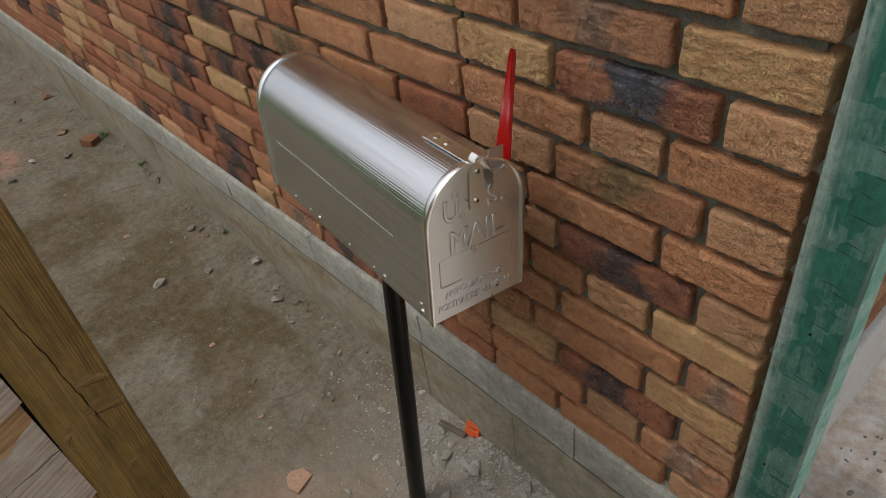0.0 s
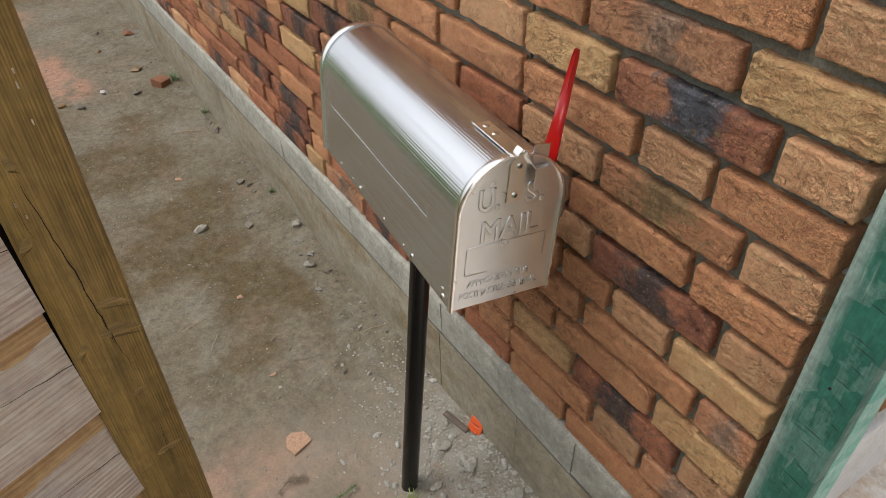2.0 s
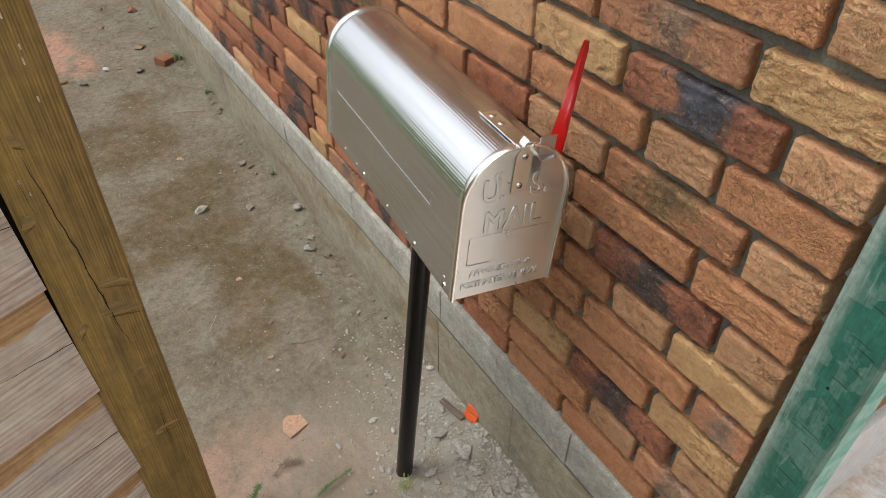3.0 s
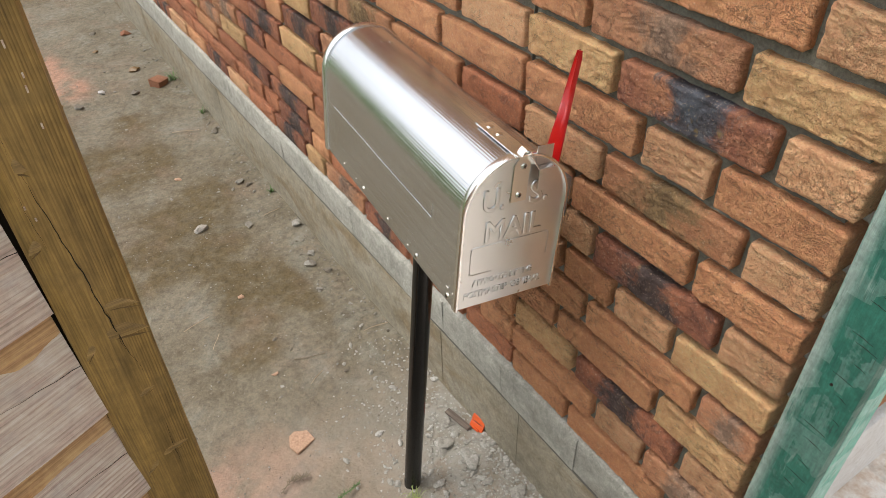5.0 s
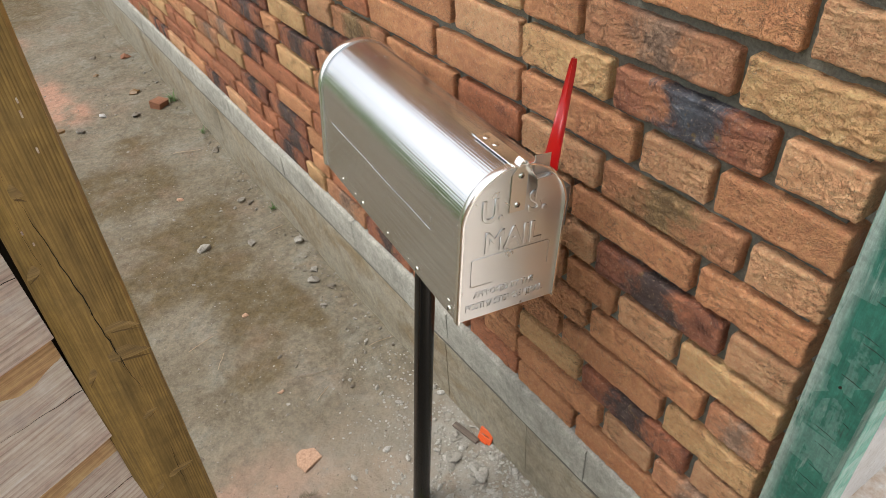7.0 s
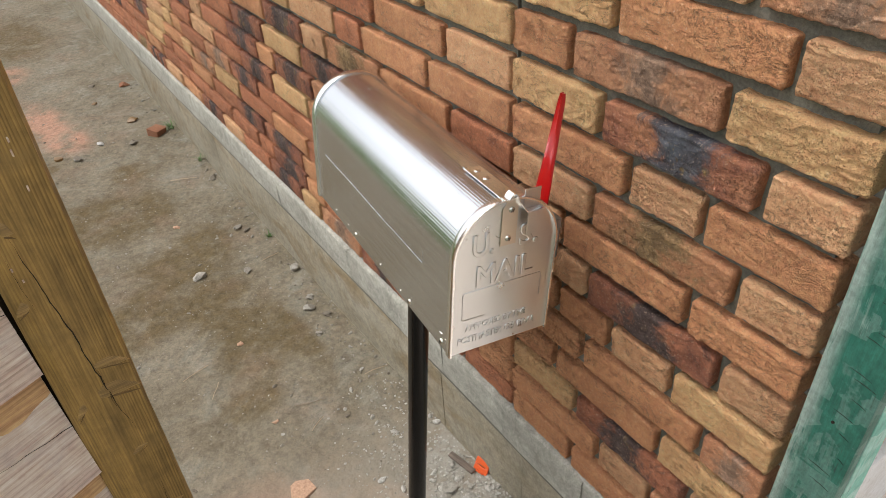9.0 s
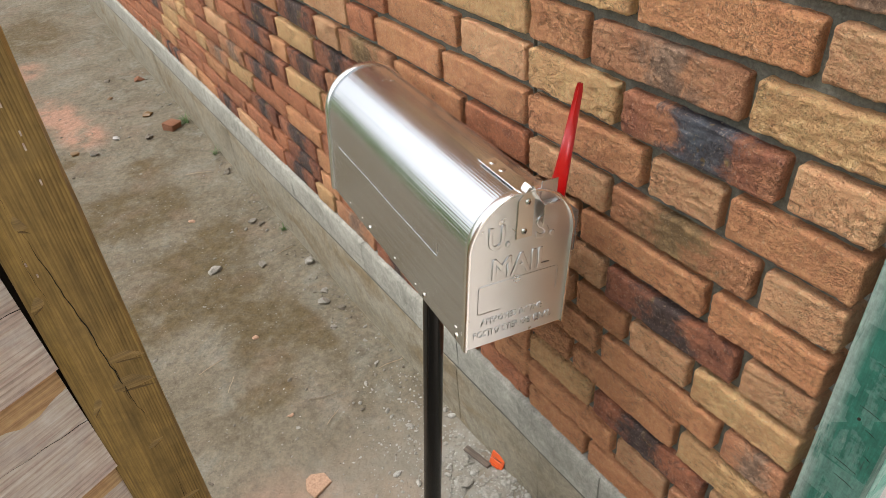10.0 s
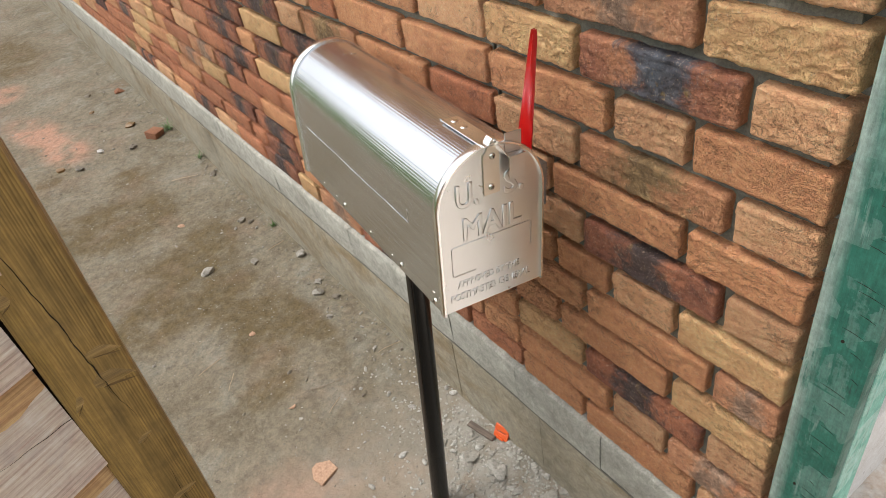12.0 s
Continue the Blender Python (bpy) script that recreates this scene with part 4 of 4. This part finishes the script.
def screw(parent, at, out, r=0.0052):
    """A pan-head screw with a crossed slot."""
    b = bmesh.new()
    bmesh.ops.create_uvsphere(b, u_segments=18, v_segments=8, radius=r)
    for v in b.verts:
        v.co.z = max(v.co.z, 0) * 0.6
    q = Matrix.Translation(at) @ Vector(out).to_track_quat("Z", "Y").to_matrix().to_4x4()
    sc = part("screw", b, STEEL, parent, m=q, smooth=50)
    for t in (0.4, 1.97):
        part("slot", box(-r * 0.6, r * 0.6, -r * 0.12, r * 0.12, r * 0.5, r * 0.63), CRACK, sc, m=pose(0, 0, 0, 0, 0, math.degrees(t)))


screw(mailbox, (0.0025, -0.0024, 0.2365), (0, -1, 0), 0.0052)
screw(mailbox, (0.0, -0.0024, 0.1905), (0, -1, 0), 0.0052)

# latch: strap on the roof, folded clip over the door's edge
b = box(-0.015, 0.012, 0.0025, 0.102, BOX_H - 0.0022, BOX_H - 0.0004, 0.0004, 1)
strap = part("latch_strap", b, ALU_TRIM, mailbox, "riveted latch strap")
for y in (0.088, 0.062):
    b = bmesh.new()
    bmesh.ops.create_uvsphere(b, u_segments=14, v_segments=7, radius=0.0045)
    for v in b.verts:
        v.co = Vector((v.co.x * 1.3 - 0.001, v.co.y + y, max(v.co.z, 0) * 0.5 + BOX_H - 0.0006))
    part("rivet", b, STEEL, strap, smooth=50)
for x, y in ((-0.008, 0.479), (0.006, 0.472)):
    part("slot", box(x, x + 0.009, y, y + 0.003, BOX_H - 0.0045, BOX_H - 0.0022, 0.001), STEEL, body)
part("slot", box(-0.012, -0.008, 0.106, 0.112, BOX_H - 0.0045, BOX_H - 0.001, 0.001), STEEL, body)
prof = [(-0.014, 0.0005), (-0.0085, 0.0005), (-0.006, 0.006), (-0.002, 0.0092), (0.002, 0.0092), (0.006, 0.005), (0.009, -0.003), (0.016, -0.0135), (0.0235, -0.0245), (0.0505, -0.0245)]
b = bmesh.new()
rows = [[b.verts.new((x, y, BOX_H + z)) for x, z in prof] for y in (0.002, -0.0115)]
for i in range(len(prof) - 1):
    b.faces.new((rows[0][i], rows[0][i + 1], rows[1][i + 1], rows[1][i]))
ext = bmesh.ops.extrude_face_region(b, geom=b.faces[:])
for v in [g for g in ext["geom"] if isinstance(g, bmesh.types.BMVert)]:
    v.co.z -= 0.0013
clip = part("latch_clip", b, ALU_TRIM, mailbox, "folded latch clip with an upright tab", smooth=35)
part("tab", box(0.0235, 0.0505, -0.0015, 0.0, BOX_H - 0.0243, BOX_H + 0.0055, 0.0004, 1), ALU_DOOR, clip)
part("tongue", box(0.0238, 0.0502, -0.0128, -0.0116, BOX_H - 0.060, BOX_H - 0.0245, 0.0004, 1), ALU_DOOR, clip)

# screws and rivets along the foot of the side
for y, z, r in ((0.376, 0.0115, 0.0046), (0.14, 0.0115, 0.0046), (0.027, 0.011, 0.0052), (0.48, 0.012, 0.0022), (0.415, 0.012, 0.0016), (0.26, 0.0115, 0.0028), (0.175, 0.0105, 0.0018)):
    screw(mailbox, (-BOX_W / 2 + 0.003, y, z), (-1, 0, 0), r)
part("slit", box(-BOX_W / 2 + 0.002, -BOX_W / 2 + 0.0042, 0.027, 0.034, 0.0245, 0.026, 0.0006), STEEL, body)

# flag on the far side
fx = BOX_W / 2 + 0.004
b = bmesh.new()
rows = []
for i in range(21):
    q = i / 20
    z = 0.165 + 0.212 * q
    yc = 0.066 - 0.031 * q
    half = 0.0225 * (1 - q) + 0.0052 * q
    if i == 20:
        half, z = 0.003, 0.3775
    rows.append([b.verts.new((fx + dx, yc + dy * half, z)) for dx, dy in ((0.004, -1.0), (0.0, -0.55), (0.0022, 0.1), (0.0, 0.55), (0.006, 1.0))])
for a, c in zip(rows, rows[1:]):
    for i in range(4):
        b.faces.new((a[i], a[i + 1], c[i + 1], c[i]))
ext = bmesh.ops.extrude_face_region(b, geom=b.faces[:])
for v in [g for g in ext["geom"] if isinstance(g, bmesh.types.BMVert)]:
    v.co.x += 0.0018
part("flag", b, RED, mailbox, "raised glossy red flag", smooth=60)
part("flag_bracket", box(fx - 0.004, fx + 0.012, 0.012, 0.05, 0.12, 0.19, 0.002), DARK_STEEL, mailbox)
part("flag_spring", tube([(fx + 0.012 + 0.003 * math.cos(i * 1.05), 0.014 + 0.003 * math.sin(i * 1.05), 0.145 + 0.0008 * i) for i in range(48)], 0.0007, 5), STEEL, mailbox)
# post
part("post", rod((-0.0015, 0.276, -0.88), (-0.0015, 0.276, 0.002), 0.0208, n=40), BLACK, mailbox, "black painted steel tube post", smooth=40)
part("mounting_plate", box(-0.06, 0.06, 0.17, 0.39, -0.002, 0.0035, 0.001), DARK_STEEL, mailbox)

# ---- loose things on the ground ----
srng = random.Random(12)


def stone(name, label, cat, x, y, size, mat, squash=(1, 1, 0.6), seed=1, sub=2, turn=0.0, rough=0.35, sink=0.35):
    ob = part(name, lump(size, seed, sub, squash, rough), mat, smooth=35)
    ob.matrix_basis = pose(x, y, ground_height(x, y) + size * squash[2] * (1 - sink), 0, 0, turn)
    return tagged(ob, label, cat, "loose stones")


stone("pebble", "small pale grey pebble on the dusty ground", "pebble", -0.348, 1.417, 0.019, MORTAR_LUMP, (1.2, 0.9, 0.7), 3)
stone("pebble", "small grey pebble near the plinth", "pebble", -0.045, 1.227, 0.017, MORTAR_LUMP, (1.1, 1, 0.7), 5)
stone("dirt_clod", "dark clod of earth on the ground", "clod", -0.183, 2.97, 0.022, KNOT, (1.2, 1, 0.6), 7)
for x, y, s, q in ((-0.13, 0.11, 0.02, 1), (-0.10, 0.03, 0.022, 2), (-0.17, -0.07, 0.02, 3), (-0.045, -0.25, 0.024, 4), (-0.03, -0.31, 0.026, 5), (-0.12, -0.12, 0.015, 6), (-0.08, 0.16, 0.014, 8), (-0.20, 0.02, 0.011, 9), (-0.15, 0.2, 0.012, 10), (-0.06, -0.12, 0.016, 11), (-0.095, -0.22, 0.014, 12)):
    stone("rubble_lump", "pale crumbling lump of mortar rubble beside the plinth", "rubble", x, y, s, MORTAR_LUMP, (1.2, 1, 0.5), q, 3, q * 40, 0.5, 0.55)
for x, y, s, q, mt in ((-0.39, 2.81, 0.02, 21, WHITE), (-0.52, 2.7, 0.02, 22, RUBBLE), (-0.60, 2.78, 0.02, 23, KNOT), (-0.3, 3.35, 0.014, 24, KNOT)):
    stone("debris_scrap", "small scrap of rubble on the ground", "debris", x, y, s, mt, (1.2, 1, 0.5), q, 1, q * 30)

for x, y, s, q in ((-0.252, 2.714, 0.02, 31), (-0.258, 3.62, 0.018, 32), (-0.07, 1.05, 0.013, 33), (-0.10, 1.0, 0.015, 34), (-0.06, 0.93, 0.012, 35), (-0.115, 1.64, 0.014, 36), (-0.09, 1.60, 0.011, 37), (-0.05, 2.11, 0.015, 38), (-0.19, 1.34, 0.013, 39), (-0.13, 0.86, 0.010, 40)):
    stone("dirt_clod", "crumbled brown clod of earth lying near the plinth", "clod", x, y, s, RUBBLE, (1.3, 0.9, 0.5), q, 2, q * 25, 0.5)
for x, y, s, q in ((-0.095, 3.504, 0.026, 41), (-0.314, 1.822, 0.012, 42), (-0.36, 0.98, 0.010, 43), (-0.40, 0.60, 0.008, 44)):
    stone("brick_chip", "small orange-red chip of broken brick on the ground", "chip", x, y, s, REDBRICK if s > 0.02 else TERRACOTTA, (1.3, 0.9, 0.5), q, 1, q * 25, 0.4)

# terracotta shard, broken brick, clip, stick
b = sheet([(-0.034, -0.02), (0.024, -0.03), (0.034, 0.004), (0.012, 0.032), (-0.006, 0.034), (-0.03, 0.012)], 0.009, 2, 0.0015)
ob = part("terracotta_shard", b, TERRACOTTA, smooth=30)
ob.matrix_basis = pose(-0.437, 0.342, ground_height(-0.437, 0.342) + 0.001, 4, -3, 25)
tagged(ob, "flat broken orange terracotta shard lying on the ground", "shard")
b = box(-0.036, 0.036, -0.032, 0.032, 0, 0.042, 0.005, 2)
for v in b.verts:
    v.co += Vector((noise.noise(v.co * 30), noise.noise(v.co * 31 + Vector((5, 0, 0))), noise.noise(v.co * 29 + Vector((0, 7, 0))))) * 0.008
ob = part("brick_fragment", b, REDBRICK, smooth=30)
ob.matrix_basis = pose(-0.125, 2.74, ground_height(-0.125, 2.74) - 0.008, 8, 5, 35)
tagged(ob, "broken red-brown brick fragment on the ground by the plinth", "brick")
clip_m = Matrix.Translation((-0.030, 0.098, ground_height(-0.03, 0.098) + 0.001)) @ pose(0, 0, 0, 0, 28, 12)
spacer = thing("plastic_spacer", "bright orange slotted plastic spacer leaning on the plinth", "spacer", clip_m)
b = bmesh.new()
for q in ((-0.003, 0.003, -0.022, 0.022, 0.0, 0.0175), (-0.003, 0.003, -0.022, 0.022, 0.0215, 0.038), (-0.003, 0.003, -0.022, -0.013, 0.017, 0.022), (-0.003, 0.003, 0.013, 0.022, 0.017, 0.022)):
    box(*q, 0.0012, 1, b)
part("wedge", b, ORANGE, spacer)
part("tooth", box(-0.007, -0.0025, -0.012, 0.012, 0.0, 0.006, 0.001), ORANGE, spacer)
b = box(-0.045, 0.045, -0.009, 0.009, 0, 0.008, 0.002, 1)
for v in b.verts:
    v.co.z += 0.002 * noise.noise(v.co * 60)
ob = part("wood_offcut", b, GREYWOOD, smooth=30)
ob.matrix_basis = pose(-0.052, 0.150, ground_height(-0.052, 0.15) + 0.001, 0, 2, 100)
tagged(ob, "short grey weathered wood offcut by the plinth", "offcut")

# grit: too many to count
ico = bmesh.new()
bmesh.ops.create_icosphere(ico, subdivisions=1, radius=1.0)
ico.verts.index_update()
iv, jf = [v.co.copy() for v in ico.verts], [[v.index for v in f.verts] for f in ico.faces]
ico.free()


def strew(name, label, mat, count, place, flat=(0.5, 0.8)):
    """Many small stones in one mesh; place() gives x, y and size."""
    vs, fs = [], []
    for i in range(count):
        x, y, s = place()
        o, z, t = len(vs), ground_height(x, y) + s * 0.2, srng.uniform(0, 6.28)
        sx, sy, sz = s * srng.uniform(0.8, 1.6), s * srng.uniform(0.6, 1.1), s * srng.uniform(*flat)
        for v in iv:
            w = 1 + 0.42 * noise.noise(v * 1.3 + Vector((i, 0, 0)))
            a, c = v.x * sx * w, v.y * sy * w
            vs.append((x + a * math.cos(t) - c * math.sin(t), y + a * math.sin(t) + c * math.cos(t), z + v.z * sz * w))
        fs += [[o + k for k in f] for f in jf]
    me = bpy.data.meshes.new(name)
    me.from_pydata(vs, [], fs)
    me.materials.append(mat)
    tagged(new(name, me), label, name, kind="stuff")


def size(lo, hi, big, odds):
    return srng.uniform(lo, hi) * (big if srng.random() < odds else 1)


strew("grit", "fine brown grit strewn over the ground", RUBBLE, 3000, lambda: (srng.uniform(-1.0, -0.03), srng.uniform(-0.3, 4.5), size(0.0009, 0.003, 2.6, 0.05)))
strew("pebbles", "pale pebbles strewn over the sand round the corner", MORTAR_LUMP, 500, lambda: (srng.uniform(0.1, 1.6), srng.uniform(-1.6, -0.6), size(0.002, 0.006, 2.2, 0.12)))
strew("crumbs", "crumbs of earth along the foot of the plinth", RUBBLE, 600, lambda: (-0.015 - abs(srng.gauss(0, 0.06)), srng.uniform(0.4, 5), size(0.0015, 0.005, 1.8, 0.05)))
strew("mortar_crumbs", "pale crumbs of mortar rubble beside the plinth", MORTAR_LUMP, 2400, lambda: (-abs(srng.gauss(0, 0.15)) - 0.014, srng.gauss(-0.1, 0.27), size(0.0012, 0.0048, 2.4, 0.07)), (0.35, 0.7))


# ---- weeds ----
def blade(b, root, tip, width, lift=0.3, n=5):
    root, tip = Vector(root), Vector(tip)
    side = (tip - root).cross(Vector((0, 0, 1)))
    side = (side.normalized() if side.length > 1e-6 else Vector((1, 0, 0))) * width
    prev = None
    for i in range(n + 1):
        q = i / n
        c = root.lerp(tip, q) + Vector((0, 0, lift * (tip - root).length * 4 * q * (1 - q)))
        w = side * (1 - q) ** 0.6 + side * 0.05
        cur = (b.verts.new(c - w), b.verts.new(c + Vector((0, 0, width * 0.4))), b.verts.new(c + w))
        if prev:
            b.faces.new((prev[0], prev[1], cur[1], cur[0]))
            b.faces.new((prev[1], prev[2], cur[2], cur[1]))
        prev = cur


def tuft(name, label, x, y, n, length, mat, width, seed, up=0.8, lift=0.25):
    r, b = random.Random(seed), bmesh.new()
    z = ground_height(x, y)
    for _ in range(n):
        a, ln = r.uniform(0, 6.28), length * r.uniform(0.5, 1.1)
        rx, ry = r.gauss(0, length * 0.12), r.gauss(0, length * 0.12)
        blade(b, (rx, ry, 0), (rx + ln * math.cos(a) * r.uniform(0.4, 1), ry + ln * math.sin(a) * r.uniform(0.4, 1), ln * up * r.uniform(0.2, 1)), width, lift)
    ob = part(name, b, mat, smooth=80)
    ob.matrix_basis = pose(x, y, z - 0.002)
    return tagged(ob, label, "plant", "weeds")


tuft("grass_tuft", "pale green grass tuft at the foot of the black post", -0.272, 0.026, 30, 0.048, STRAW, 0.0008, 1, 0.45, 0.5)
tuft("grass_tuft", "small green weed at the plinth's foot", -0.05, 2.75, 26, 0.07, LEAF, 0.002, 2)
tuft("grass_tuft", "small green weed at the plinth's foot", -0.04, 2.3, 14, 0.05, LEAF, 0.002, 3)
tuft("grass_tuft", "small moss-green weed at the plinth's foot", -0.03, 1.5, 20, 0.03, LEAF, 0.0016, 4)
tuft("grass_tuft", "thin green grass stalk beside the wooden post", -0.80, 0.27, 7, 0.14, LEAF, 0.002, 6, 1.0, 0.05)


def sprig(name, label, pts, mat, leaf, n, size, seed):
    """A creeping stalk with small leaves."""
    r, b = random.Random(seed), tube([(x, y, ground_height(x, y) + 0.004 + h) for x, y, h in pts], 0.0011, 5)
    part_stem = part(name, b, mat)
    lb = bmesh.new()
    for _ in range(n):
        i = r.randrange(len(pts) - 1)
        q = r.random()
        p = Vector(pts[i]).lerp(Vector(pts[i + 1]), q)
        z = ground_height(p.x, p.y) + 0.005 + p.z
        a, ln = r.uniform(0, 6.28), size * r.uniform(0.5, 1.2)
        blade(lb, (p.x, p.y, z), (p.x + ln * math.cos(a), p.y + ln * math.sin(a), z + ln * r.uniform(0.0, 0.6)), size * 0.085, 0.15, 3)
    part("leaves", lb, leaf, part_stem, smooth=80)
    return tagged(part_stem, label, "plant", "weeds")


sprig("weed", "creeping green weed stalk with small leaves on the ground", [(-0.56, 0.03, 0.0), (-0.51, 0.08, 0.004), (-0.46, 0.115, 0.008), (-0.41, 0.13, 0.01), (-0.365, 0.14, 0.006)], LEAF, LEAF, 190, 0.010, 1)
sprig("weed", "feathery green weed near the wooden post", [(-0.66, 0.16, 0.0), (-0.63, 0.17, 0.02), (-0.60, 0.18, 0.03), (-0.58, 0.2, 0.03)], LEAF, LEAF, 170, 0.014, 2)
sprig("weed", "low green weed near the wooden post", [(-0.66, 0.10, 0.0), (-0.62, 0.11, 0.02), (-0.59, 0.10, 0.025)], LEAF, LEAF, 120, 0.013, 5)
sprig("dry_weed", "withered dark weed lying on the ground", [(-0.54, 0.23, 0.0), (-0.51, 0.245, 0.006), (-0.485, 0.24, 0.008), (-0.465, 0.235, 0.006)], DRY, DRY, 40, 0.016, 3)
sprig("flowering_weed", "weed with a pale flower head beside the wooden post", [(-0.85, 0.30, 0.0), (-0.845, 0.30, 0.04), (-0.84, 0.30, 0.08)], LEAF, FLOWER, 120, 0.02, 4)
sprig("twig", "thin dry twig on the ground", [(-0.33, 0.62, 0), (-0.29, 0.60, 0.003), (-0.24, 0.585, 0.002)], DRY, DRY, 2, 0.01, 7)

for x, y, a, ln in ((-0.57, 0.93, 10, 0.09), (-0.52, 0.80, 55, 0.07), (-0.10, 0.60, -8, 0.08), (-0.33, 0.50, 30, 0.06), (-0.12, 1.36, 5, 0.07), (-0.22, 2.2, -20, 0.12)):
    ca, sa = math.cos(radians(a)) * ln / 3, math.sin(radians(a)) * ln / 3
    sprig("straw", "thin pale dry straw lying on the dusty ground", [(x + ca * q, y + sa * q, 0.002 + 0.002 * (q == 1)) for q in range(4)], DRY_PALE, DRY_PALE, 1, 0.006, int(x * 100))

# ---- grass beyond the bare strip, one sheet of blades ----
b = bmesh.new()
grng = random.Random(5)
for _ in range(2600):
    x, y = -2.4 - 3.0 * grng.random() ** 1.5, grng.uniform(-1, 8)
    ln, a = grng.uniform(0.08, 0.3), grng.uniform(0, 6.28)
    blade(b, (x, y, ground_height(x, y) - 0.01), (x + 0.4 * ln * math.cos(a), y + 0.4 * ln * math.sin(a), ln), 0.012, 0.05, 2)
tagged(part("grass", b, LEAF), "rough green grass beyond the bare strip", "grass", kind="stuff")
